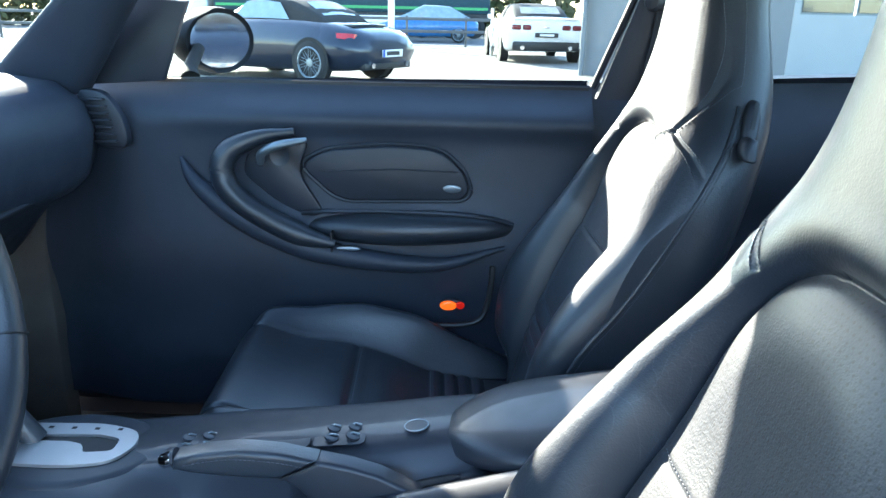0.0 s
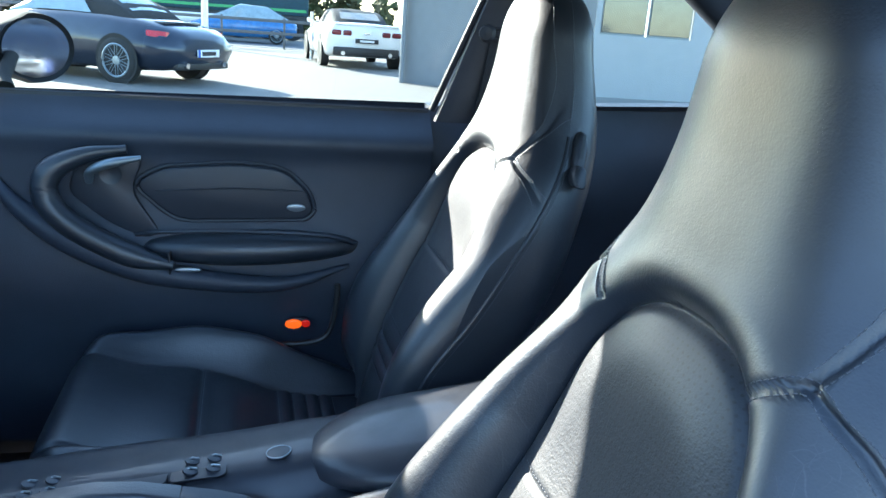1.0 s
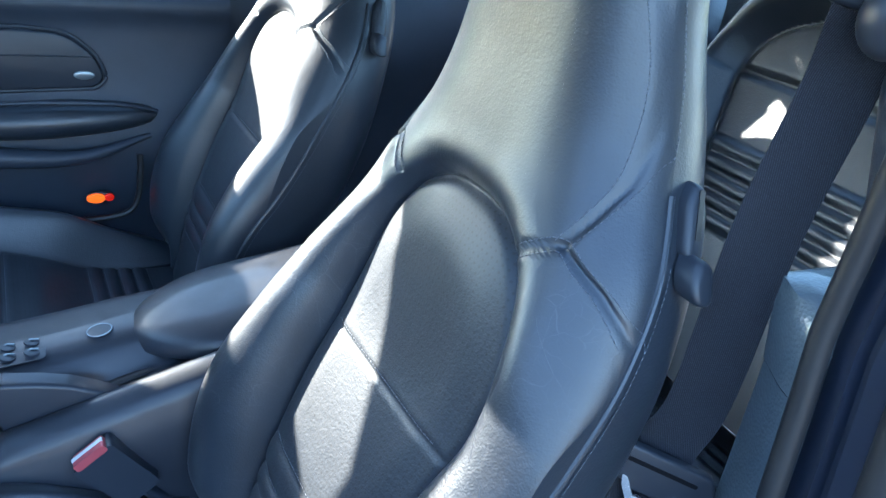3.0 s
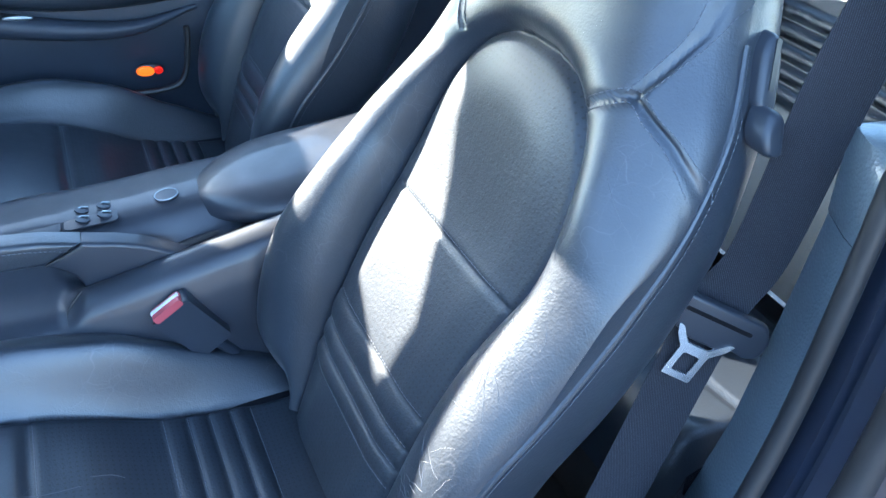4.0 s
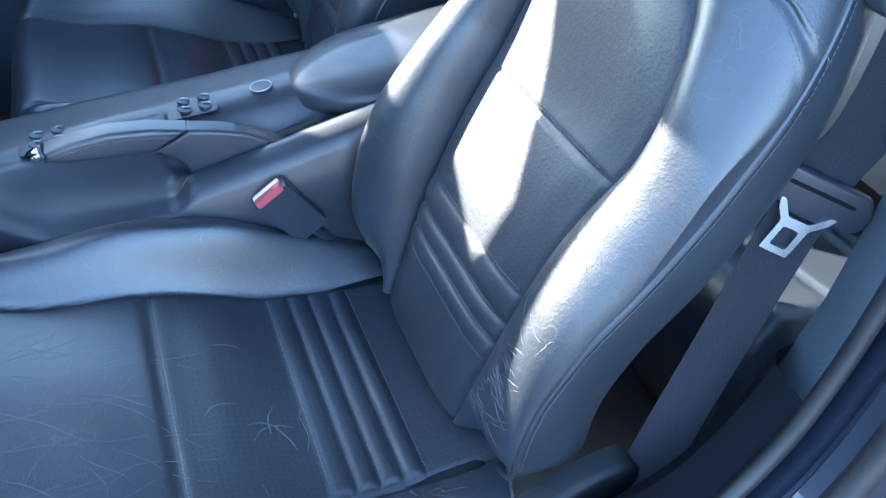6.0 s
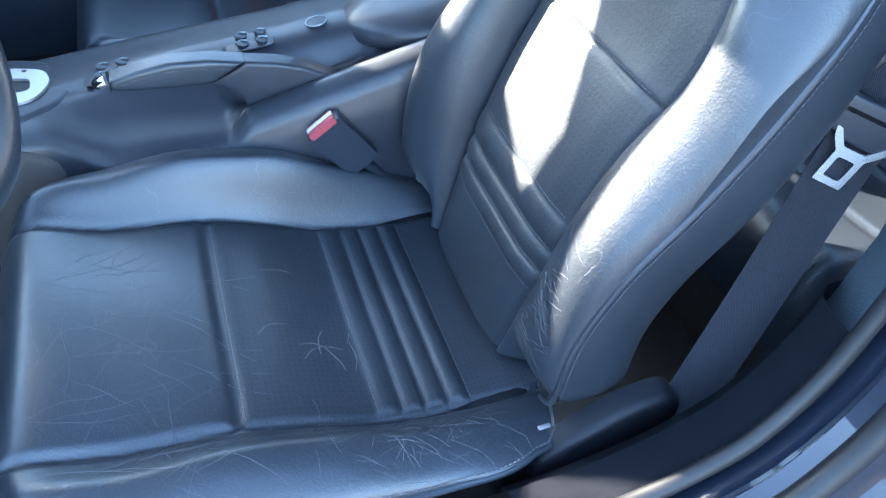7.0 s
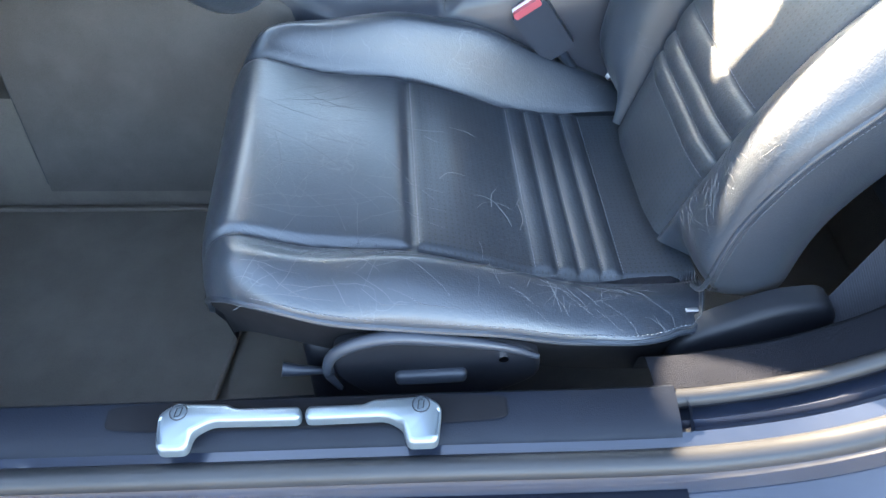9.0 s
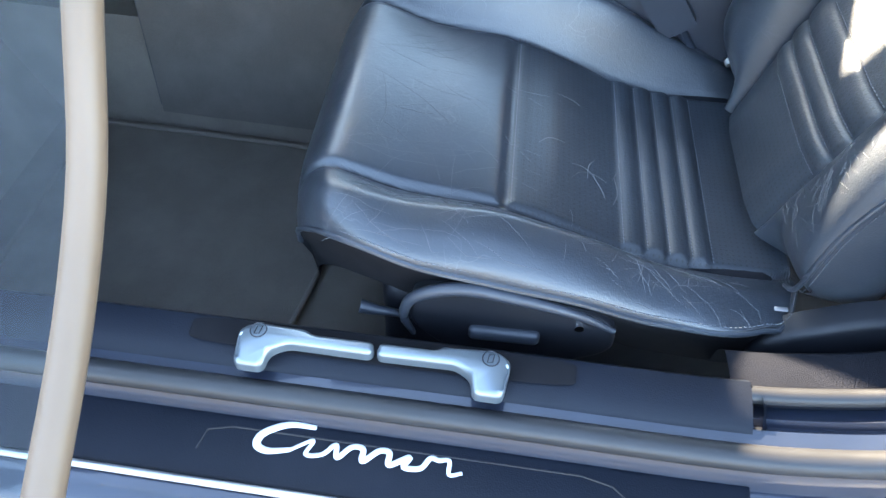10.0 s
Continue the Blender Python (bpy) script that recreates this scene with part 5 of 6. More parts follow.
# flat slab on the trim; its dark colour paints the recess's inner shade
part("painted_recess", loft([[(x, y, along(x) + h) for y, h in ((0.165 + 0.015 * g, 0.0048), (0.165 + 0.015 * g, 0.0055), (0.165 - 0.015 * g, 0.0045), (0.165 - 0.017 * g, 0.0035))] for x, g in [(-0.27 + 0.195 * math.sin(t), max(0.05, math.cos(t)) ** 0.25) for t in np.linspace(-math.pi / 2, math.pi / 2, 40)]], closed=True), M_SHADE, sill)
def on_plate(x, y, h=0.0):
    return Vector((x, y, along(x) - 0.0405 - (0.092 - y) / 0.058 * 0.006 + h))
part("plate_groove", tube([on_plate(x, y, 0.0003) for x, y in [(-0.43, 0.058), (-0.425, 0.078), (-0.40, 0.084), (-0.06, 0.084), (-0.03, 0.078), (-0.01, 0.062)]], 0.0009, 6), M_RUBBER, sill)
# pale script ornament: a sweeping hook, then a running wave
def ribbon(pts, w):
    ps = smooth_path([(a, b, 0) for a, b in pts], 8)
    return tube([on_plate(p.x, p.y, 0.0008) for p in ps], [w * (0.6 + 0.4 * math.sin(math.pi * i / (len(ps) - 1))) for i in range(len(ps))], 8, 0.3)
orn = tagged(new("script_ornament"), "pale grey cursive ornament printed on the sill plate", "ornament")
part("hook", ribbon([(-0.318, 0.094), (-0.345, 0.0935), (-0.368, 0.082), (-0.372, 0.070), (-0.360, 0.065), (-0.338, 0.069)], 0.0040), M_MARK, orn)
part("wave", ribbon([(-0.338, 0.069), (-0.318, 0.081), (-0.322, 0.067), (-0.306, 0.069), (-0.295, 0.080), (-0.291, 0.068), (-0.279, 0.080), (-0.268, 0.0795), (-0.266, 0.068), (-0.252, 0.080), (-0.242, 0.0795), (-0.240, 0.068), (-0.222, 0.078), (-0.226, 0.068), (-0.210, 0.069), (-0.202, 0.080), (-0.194, 0.079), (-0.184, 0.080), (-0.182, 0.067), (-0.170, 0.070)], 0.0030), M_MARK, orn)
# two lid release levers
for x0, x1, m in ((-0.404, -0.2715, 1), (-0.142, -0.2675, -1)):
    rl = thing("lid_release_lever", "silver-painted lid release lever in the door sill", "lever", "sill levers")
    lo, hi = min(x0, x1), max(x0, x1)
    foot = x0 + m * 0.032
    shape = rounded([(x0, 0.122), (x0 - m * 0.004, 0.158), (x0 + m * 0.010, 0.169), (x0 + m * 0.062, 0.167), (x0 + m * 0.070, 0.162), (x1, 0.162), (x1, 0.147), (foot + m * 0.016, 0.148), (foot, 0.138), (foot - m * 0.003, 0.122)], 0.007, 4)
    if m < 0:
        shape = shape[::-1]
    part("lever", prism(shape, lambda a, b, h: (a, b, along(a) + 0.004 + h + 0.006 * math.cos((b - 0.15) * 30) - 0.25 * max(0.0, 0.138 - b)), 0.014, 0.005, 3), M_SILVER, rl)
    cx = x0 + m * 0.016
    part("symbol_ring", tube([(cx + 0.008 * math.cos(a), 0.158 + 0.0085 * math.sin(a), along(cx) + 0.0242) for a in np.linspace(0, 2 * math.pi, 20, endpoint=False)], 0.0007, 6, closed=True), M_PLASTIC, rl)
    part("car_symbol", tube([(cx - 0.003, 0.153, along(cx) + 0.0243), (cx - 0.002, 0.162, along(cx) + 0.0243), (cx + 0.003, 0.163, along(cx) + 0.0243), (cx + 0.002, 0.154, along(cx) + 0.0243)], 0.0006, 6, closed=True), M_PLASTIC, rl)

# ---- seat belt ----
belt = thing("seat_belt", "black woven seat belt with a metal tongue by the driver seat", "seat belt")
def strap(pts, width, wide, name, mat, thick=0.0014):
    rows = []
    ps = smooth_path(pts, 10)
    for i, p in enumerate(ps):
        d = (ps[min(i + 1, len(ps) - 1)] - ps[max(i - 1, 0)]).normalized()
        w = Vector(wide)
        w = (w - d * w.dot(d)).normalized()
        n = d.cross(w)
        rows.append([p + w * a * width / 2 + n * b * thick / 2 for a, b in ((-1, -1), (1, -1), (1, 1), (-1, 1))])
    return part(name, loft(rows, angle=30), mat, belt)
m_ = Nodes("belt_weave")
wv = m_.n("TexWave")
wv.inputs["Scale"].default_value = 260
m_.link(m_.coord.outputs["Object"], wv.inputs["Vector"])
wv2 = m_.noise(1400, 2)
m_.bump(m_.mix(0.5, wv.outputs[1], wv2), 0.8, 0.001)
M_BELT = m_.set(Base_Color=m_.mix(m_.math("MULTIPLY", wv.outputs[1], m_.ramp(wv2, [(0.35, 0.4), (0.65, 1.0)])), (0.012, 0.013, 0.018), (0.062, 0.066, 0.082)), Roughness=0.75, Specular_IOR_Level=0.3)
GUIDE = (0.438, 0.285, 1.115)
strap([GUIDE, (0.452, 0.300, 1.055), (0.437, 0.306, 0.95), (0.432, 0.311, 0.80), (0.407, 0.314, 0.730), (0.345, 0.292, 0.54), (0.25, 0.245, 0.36), (0.215, 0.235, 0.24)], 0.050, (0.80, -0.58, 0.0), "strap", M_BELT)
to = Vector((0.406, 0.312, 0.730))
ta = Vector((0.78, -0.56, -0.28)).normalized()
tb = Vector((-0.22, 0.08, -0.95))
tb = (tb - ta * tb.dot(ta)).normalized()
tn = ta.cross(tb)
if tn.x > 0:
    tn = -tn
tongue = part("tongue_body", prism(rounded([(-0.047, -0.012), (-0.038, -0.023), (0.040, -0.023), (0.050, -0.010), (0.050, 0.008), (0.040, 0.015), (0.024, 0.012), (0.014, 0.018), (-0.014, 0.018), (-0.024, 0.012), (-0.040, 0.013), (-0.048, 0.003)], 0.005), lambda a, b, h: to + ta * a + tb * b + tn * (h + 0.003), 0.009, 0.003, 3), M_SMOOTH, belt)
# no opening is cut: a thin strip painted dark like the slot's shaded inside
part("strap_slot", prism(rounded([(-0.030, -0.0125), (0.032, -0.0125), (0.032, -0.0085), (-0.030, -0.0085)], 0.0018), lambda a, b, h: to + ta * a + tb * b + tn * (h + 0.0118), 0.0006, 0), M_SHADE, tongue)
def holed_plate(outer, hole, to3d, thick):
    """A flat plate with one opening; to3d(a, b, h) places a point."""
    bm = bmesh.new()
    loops = []
    for h in (0.0, thick):
        es, ring_ = [], []
        for loop in (outer, hole):
            vs = [bm.verts.new(to3d(a, b, h)) for a, b in loop]
            es += [bm.edges.new((vs[i], vs[(i + 1) % len(vs)])) for i in range(len(vs))]
            ring_.append(vs)
        bmesh.ops.triangle_fill(bm, edges=es, use_beauty=True)
        loops.append(ring_)
    for lo_, hi_ in zip(*loops):
        for i in range(len(lo_)):
            k = (i + 1) % len(lo_)
            bm.faces.new([lo_[i], lo_[k], hi_[k], hi_[i]])
    return finish(bm, 30)


M_LATCH = plain("polished_latch_steel", (0.78, 0.80, 0.83), 0.24, metal=0.85, var=0.04)
yoke = rounded([(-0.027, 0.006), (-0.0225, 0.016), (-0.0135, 0.027), (-0.0135, 0.060), (0.0135, 0.060), (0.0135, 0.027), (0.0225, 0.016), (0.027, 0.006), (0.022, 0.006), (0.010, 0.021), (-0.010, 0.021), (-0.022, 0.006)], 0.0018, 4)
slot_ = rounded([(-0.0078, 0.031), (0.0078, 0.031), (0.0078, 0.053), (-0.0078, 0.053)], 0.003, 4)
part("tongue_plate", holed_plate(yoke, slot_, lambda a, b, h: to + ta * a + tb * b + tn * (0.0105 + h), 0.0026), M_LATCH, tongue, "bright metal latch plate")
part("guide_slot", tube([Vector(GUIDE) + Vector((0.022 * a, -0.016 * a, 0.004)) for a in (-1, -0.3, 0.3, 1)], [0.006, 0.010, 0.010, 0.006], 12), M_SMOOTH, belt)
part("guide_cap", lathe([(0.019 * math.sin(a), 0.023 * math.cos(a)) for a in np.linspace(math.pi, 0, 14)], (0.432, 0.268, 1.108), (-0.1, 0.1, 1.0), 24), M_SMOOTH, belt)
part("guide_cover", lathe([(0.0, -0.01), (0.05, -0.01), (0.062, 0.01), (0.05, 0.03), (0.02, 0.04), (0.0, 0.041)], (0.51, 0.300, 1.165), (-0.85, -0.3, 0.1), 32), M_PLASTIC, belt)
belt_2 = thing("seat_belt", "black woven seat belt hanging beside the passenger seat", "seat belt")
belt = belt_2
strap([(0.405, 1.428, 1.10), (0.400, 1.44, 1.02), (0.385, 1.462, 0.90), (0.37, 1.47, 0.70), (0.36, 1.47, 0.45)], 0.046, (0.9, 0.1, 0.1), "strap", M_BELT)
part("guide_loop", tube([(0.405 + 0.027 * math.cos(a), 1.426, 1.105 + 0.010 * math.sin(a)) for a in np.linspace(0, 2 * math.pi, 20, endpoint=False)], 0.005, 8, closed=True), M_SMOOTH, belt_2)
# trim of the pillar by the belt
open_pillar = setting("pillar_trim_open_side", "black grained trim on the pillar behind the open door", "pillar")
COVER = [(0.002, 0.004), (-0.003, -0.010), (-0.003, -0.026), (0.003, -0.042), (0.013, -0.054), (0.026, -0.061), (0.042, -0.064), (0.09, -0.04), (0.10, 0.03), (0.02, 0.035)]
M_GRAINED = plain("grained_pillar_trim", (0.12, 0.145, 0.165), 0.4, grain=0.6, scale=330, spec=0.6, coat=0.4)
part("pillar_cover", loft([[(x + dx, y + dy, z) for dx, dy in COVER] for x, y, z in [(0.385, 0.235, 0.50), (0.425, 0.245, 0.62), (0.438, 0.252, 0.74), (0.442, 0.255, 0.848)]], angle=60), M_GRAINED, open_pillar)
part("pillar_cap", loft([[(x + dx * s, y + dy * s, z) for dx, dy in COVER] for x, y, z, s in [(0.440, 0.254, 0.850, 1.06), (0.434, 0.258, 0.90, 1.05), (0.440, 0.268, 0.922, 0.85), (0.452, 0.27, 0.926, 0.5)]], angle=60), M_GRAINED, open_pillar)

# ---- rear seats ----
def rear_seat(cy, label):
    rs = thing("rear_seat", label, "car seat", "rear seats")
    nu, nv = 90, 130
    u, v = np.meshgrid(np.linspace(-1, 1, nu), np.linspace(0, 0.60, nv), indexing="ij")
    w = interp(v, [0, 0.3, 0.48, 0.55, 0.60], [0.268, 0.268, 0.258, 0.225, 0.15])
    U = u * w
    a = np.abs(U)
    wi = interp(v, [0, 0.22, 0.42, 0.6], [0.15, 0.155, 0.20, 0.20])
    dist = np.where(v < 0.43, a - wi, ((np.abs(a / 0.20) ** 2.4 + (np.maximum(v - 0.43, 0) / 0.115) ** 2.4) ** (1 / 2.4) - 1) * 0.15)
    rim = interp(v, [0, 0.08, 0.2, 0.45, 0.6], [0.01, 0.04, 0.062, 0.055, 0.035])
    d = 0.012 + rim * step(dist / 0.045) - 0.008 * np.exp(-(dist / 0.005) ** 2) - 0.005 * np.exp(-((dist - 0.062) / 0.004) ** 2)
    inside = dist < -0.006
    for k in range(5):
        t = (v - 0.212 - 0.0255 * k) / 0.0255
        d = d + np.where((t > 0) & (t < 1) & inside, 0.011 * np.sqrt(np.clip(1 - (2 * t - 1) ** 2, 0, 1)) - 0.004, 0)
    d = d - np.where(inside, 0.009 * np.exp(-((v - 0.438) / 0.006) ** 2), 0)
    d = d * np.sqrt(np.maximum(1 - np.abs(u) ** 8, 0)) * np.sqrt(np.maximum(1 - (np.maximum(v - 0.53, 0) / 0.0701) ** 2, 0))
    r = radians(22)
    P = np.stack([0.755 + v * math.sin(r) - d * math.cos(r), cy + U, 0.535 + v * math.cos(r) + d * math.sin(r)], -1)
    ids = np.where(dist < 0, 0, 1)
    sheet_parts(P, ids, {0: ("back_centre", M_LEATHER, "pleated centre"), 1: ("back_bolster", M_LEATHER, "")}, rs, np.stack([U, v], -1))
    part("back_board", loft([[(0.80, y, 0.50), (0.985, y, 1.03), (1.055, y, 1.02), (0.95, y, 0.45)] for y in (cy - 0.25, cy + 0.25)]), M_CARPET, rs)
    x, u = np.meshgrid(np.linspace(0.46, 0.84, 60), np.linspace(-1, 1, 50), indexing="ij")
    f = np.clip((0.53 - x) / 0.07, 0, 1)
    z = 0.475 - 0.05 * (x - 0.5) + 0.03 * np.abs(u) ** 3 - 0.06 * np.clip((np.abs(u) - 0.85) / 0.15, 0, 1) ** 2 - 0.12 * (1 - np.sqrt(np.maximum(1 - f * f, 0))) - 0.006 * np.exp(-((x - 0.60) / 0.006) ** 2)
    for k in range(4):
        t = (x - 0.70 - 0.024 * k) / 0.024
        z = z + np.where((t > 0) & (t < 1) & (np.abs(u) < 0.65), 0.009 * np.sqrt(np.clip(1 - (2 * t - 1) ** 2, 0, 1)) - 0.004, 0)
    sheet_parts(np.stack([x, cy + 0.262 * u, z], -1), np.zeros(x.shape, int), {0: ("rear_cushion", M_LEATHER, "")}, rs, np.stack([x, 0.262 * u], -1))
    part("cushion_base", rbox((0.50, cy - 0.22, 0.17), (0.86, cy + 0.22, 0.40), 0.02), M_CARPET, rs)
rear_seat(0.592, "small pleated black leather rear seat behind the driver")
rear_seat(1.135, "small pleated black leather rear seat behind the passenger")

# ---- open driver's door ----
ddoor = thing("driver_door", "dark blue car door standing wide open, its frameless glass raised", "car door")
GE = smooth_path([(-0.298, -0.01, 0.955), (-0.296, -0.040, 0.918), (-0.293, -0.071, 0.880), (-0.289, -0.112, 0.849), (-0.284, -0.158, 0.826)], 4)
hinge = Vector((-0.90, -0.03, 0))
part("glass_edge", tube(GE, 0.0062, 10), plain("ground_glass_edge", (0.15, 0.10, 0.065), 0.5), ddoor, "pale ground glass edge")
pane_ob = part("door_glass", loft([[tuple(p) for p in GE], [tuple(p + 0.5 * (Vector((-0.88, -0.14, 0.93)) - p)) for p in GE], [(-0.88, -0.10 - 0.1 * k / (len(GE) - 1), 1.0 - 0.15 * k / (len(GE) - 1)) for k in range(len(GE))]], closed=False), M_GLASS, ddoor)
pane_ob.visible_shadow = False
part("door_shell", loft([[(-0.92, 0.0, 0.18), (-0.92, -0.03, 0.5), (-0.92, -0.06, 0.86), (-0.92, -0.16, 0.86), (-0.92, -0.20, 0.5), (-0.92, -0.16, 0.18)], [(-1.25, -0.75, 0.22), (-1.25, -0.78, 0.5), (-1.25, -0.80, 0.86), (-1.35, -0.84, 0.86), (-1.38, -0.88, 0.5), (-1.35, -0.84, 0.22)]]), M_BODY, ddoor)

# ---- outside ----
# added out of view: a pale wall that throws sunlight onto the open side
bounce_wall = tagged(part("added_bounce_wall", rbox((-14, -7.2, 0.0), (14, -7.0, 1.7), 0.0), plain("pale_bounce_surface", (0.18, 0.168, 0.155), 0.85)), "plain pale wall, unseen, added behind the car to bounce sunlight into the cabin", "wall", kind="structure")
# added out of view: blocks bright low sky that the headrests would reflect
sky_blocker = tagged(part("added_sky_blocker", rbox((-9.2, -7.0, 0.0), (-9.0, 3.5, 3.8), 0.0), plain("dark_blocker_surface", (0.05, 0.055, 0.06), 0.8)), "plain dark wall, unseen, added ahead of the car to block low sky light", "wall", kind="structure")
ground = tagged(part("ground", rbox((-400, -400, -0.05), (400, 400, 0.0), 0), M_GROUND), "pale sunlit asphalt yard with worn patches", "ground", kind="structure")
road = tagged(part("road", rbox((-300, 27, 0.0), (2.0, 33, 0.012), 0), plain("road_asphalt", (0.12, 0.12, 0.125), 0.85, grain=0.5, scale=60)), "grey asphalt road behind the yard", "road", kind="structure")
building = setting("building", "white metal-clad workshop with a window band", "building")
M_WHITECLAD = plain("white_wall_panel", (0.30, 0.31, 0.32), 0.5, var=0.04)
M_FRAME = plain("pale_blue_frame", (0.45, 0.55, 0.66), 0.4)
M_DARKGLASS = plain("dark_window", (0.06, 0.065, 0.06), 0.06, spec=0.8)
M_GREYCLAD = plain("grey_cladding", (0.17, 0.18, 0.19), 0.5, var=0.05)
part("side_wall", prism([(2.3, 15.0), (5.2, 12.62), (5.4, 12.9), (2.6, 15.3)], lambda a, b, h: (a, b, h), 5.5, 0), M_GREYCLAD, building, smooth=False)
part("downpipe", tube([(2.27, 14.9, 0), (2.27, 14.9, 5.5)], 0.05, 10), M_GREYCLAD, building)
part("front_wall", rbox((5.2, 12.6, 0), (7.4, 12.9, 1.18), 0.0), M_WHITECLAD, building, smooth=False)
part("upper_wall", rbox((5.2, 12.6, 2.4), (7.4, 12.9, 5.5), 0.0), M_WHITECLAD, building, smooth=False)
part("wall_pier", rbox((7.02, 12.6, 1.18), (7.4, 12.9, 2.4), 0.0), M_WHITECLAD, building, smooth=False)
part("wall_pier", rbox((5.2, 12.6, 1.18), (5.3, 12.9, 2.4), 0.0), M_WHITECLAD, building, smooth=False)
for a, b in ((5.3, 6.14), (6.18, 7.0)):
    win = part("window", rbox((a, 12.62, 1.18), (b, 12.66, 2.4), 0), M_CLAD, building)
    part("pane", rbox((a + 0.03, 12.60, 1.22), (b - 0.03, 12.615, 2.36), 0), M_DARKGLASS, win)
part("base_strip", rbox((5.2, 12.56, 0.0), (7.4, 12.6, 0.12), 0), M_GREYCLAD, building)
part("return_wall", rbox((7.4, 12.6, 0), (7.6, 14.6, 5.5), 0.0), M_GREYCLAD, building, smooth=False)
part("backing_wall", rbox((7.6, 14.3, 0), (45, 14.7, 5.5), 0.0), M_CLAD, building, smooth=False)
for k in range(27):
    z = 0.05 + 0.2 * k
    part("cladding_board", loft([[(x, 14.3, z), (x, 14.288, z + 0.004), (x, 14.290, z + 0.17), (x, 14.3, z + 0.195)] for x in (7.6, 17.0)]), M_CLAD, building, smooth=False)
for z0, z1 in ((0.5, 1.5), (1.62, 3.3)):
    win = part("window", rbox((17.3, 14.2, z0), (21.5, 14.28, z1), 0), M_FRAME, building)
    part("pane", rbox((17.45, 14.17, z0 + 0.12), (21.3, 14.195, z1 - 0.06), 0), M_DARKGLASS, win)
part("window_post", rbox((17.0, 14.16, 0.0), (17.3, 14.3, 3.6), 0), M_FRAME, building)
part("fascia", rbox((17.0, 14.1, 3.6), (45, 14.3, 4.6), 0), plain("dark_blue_fascia", (0.05, 0.08, 0.16), 0.4), building)


def wheel_parts(parent, x, y, r, side, bright):
    w = part("wheel", lathe([(0.0, -0.10), (r * 0.72, -0.10), (r, -0.085), (r, 0.085), (r * 0.94, 0.10), (r * 0.74, 0.102), (r * 0.70, 0.05), (0.0, 0.045)], (x, y, r), (0, side, 0), 36), M_TYRE, parent)
    part("rim", tube([(x + 0.715 * r * math.cos(a), y + side * 0.094, r + 0.715 * r * math.sin(a)) for a in np.linspace(0, 2 * math.pi, 40, endpoint=False)], 0.055 * r, 8, closed=True), bright, w)
    for k in range(10):
        a0 = 2 * math.pi * k / 10
        for da in (-0.22, 0.22):
            p0 = Vector((x + 0.22 * r * math.cos(a0), y + side * 0.088, r + 0.22 * r * math.sin(a0)))
            p1 = Vector((x + 0.70 * r * math.cos(a0 + da), y + side * 0.086, r + 0.70 * r * math.sin(a0 + da)))
            part("spoke", tube([p0, p1], 0.0045, 6), bright, w)
    part("hub", lathe([(0.0, 0.0), (r * 0.24, 0.0), (r * 0.2, 0.03), (0.0, 0.035)], (x, y + side * 0.065, r), (0, side, 0), 20), bright, w)


def body_rings(st):
    rows = []
    for X, zb, zt, wl, wm, wt in st:
        half = [(wl * 0.9, zb), (wl, zb + 0.06), (wm, zb + 0.45 * (zt - zb)), (wm * 0.985, zb + 0.68 * (zt - zb)), (wt + 0.25 * (wm - wt), zt - 0.07 * (zt - zb) - 0.02), (wt, zt), (wt * 0.5, zt + 0.02), (0.0, zt + 0.028)]
        rows.append([(X, y, z) for y, z in half] + [(X, -y, z) for y, z in half[-2::-1]])
    return rows


def cabin_rings(st):
    rows = []
    for X, z0, z1, w0, w1 in st:
        half = [(w0, z0), (w0 * 0.55 + w1 * 0.45, z0 + 0.5 * (z1 - z0)), (w1, z1 - 0.10 * (z1 - z0)), (w1 * 0.9, z1 - 0.02), (w1 * 0.5, z1), (0.0, z1 + 0.006)]
        rows.append([(X, y, z) for y, z in half] + [(X, -y, z) for y, z in half[-2::-1]])
    return rows


def set_car(car, x, y, yaw):
    car.matrix_world = pose(x, y, 0, 0, 0, yaw)


M_SOFTTOP = plain("soft_top", (0.03, 0.028, 0.027), 0.85)
M_TAIL = plain("tail_lens", (0.45, 0.02, 0.03), 0.15)
M_DARKTAIL = plain("smoked_tail_lens", (0.14, 0.015, 0.02), 0.15)
M_PLATE = plain("plate", (0.75, 0.75, 0.74), 0.4)
M_BLUEBAND = plain("blue_band", (0.05, 0.12, 0.45), 0.4)
M_CABINGLASS = plain("car_glass", (0.25, 0.32, 0.36), 0.08, spec=0.9)

# dark blue cabriolet
cab = thing("dark_cabriolet", "dark blue cabriolet with closed soft top and silver spoked wheels", "car")
part("body", loft(body_rings([(-2.12, 0.42, 0.58, 0.45, 0.55, 0.42), (-2.06, 0.30, 0.70, 0.64, 0.74, 0.56), (-1.85, 0.22, 0.80, 0.76, 0.85, 0.64), (-1.45, 0.20, 0.885, 0.82, 0.885, 0.68), (-0.9, 0.19, 0.93, 0.80, 0.875, 0.70), (-0.2, 0.18, 0.94, 0.79, 0.85, 0.72), (0.5, 0.18, 0.93, 0.79, 0.845, 0.72), (1.0, 0.19, 0.87, 0.80, 0.855, 0.66), (1.5, 0.20, 0.77, 0.78, 0.85, 0.55), (1.95, 0.25, 0.62, 0.64, 0.74, 0.45), (2.15, 0.34, 0.50, 0.40, 0.46, 0.32)]), angle=60), M_BODY, cab)
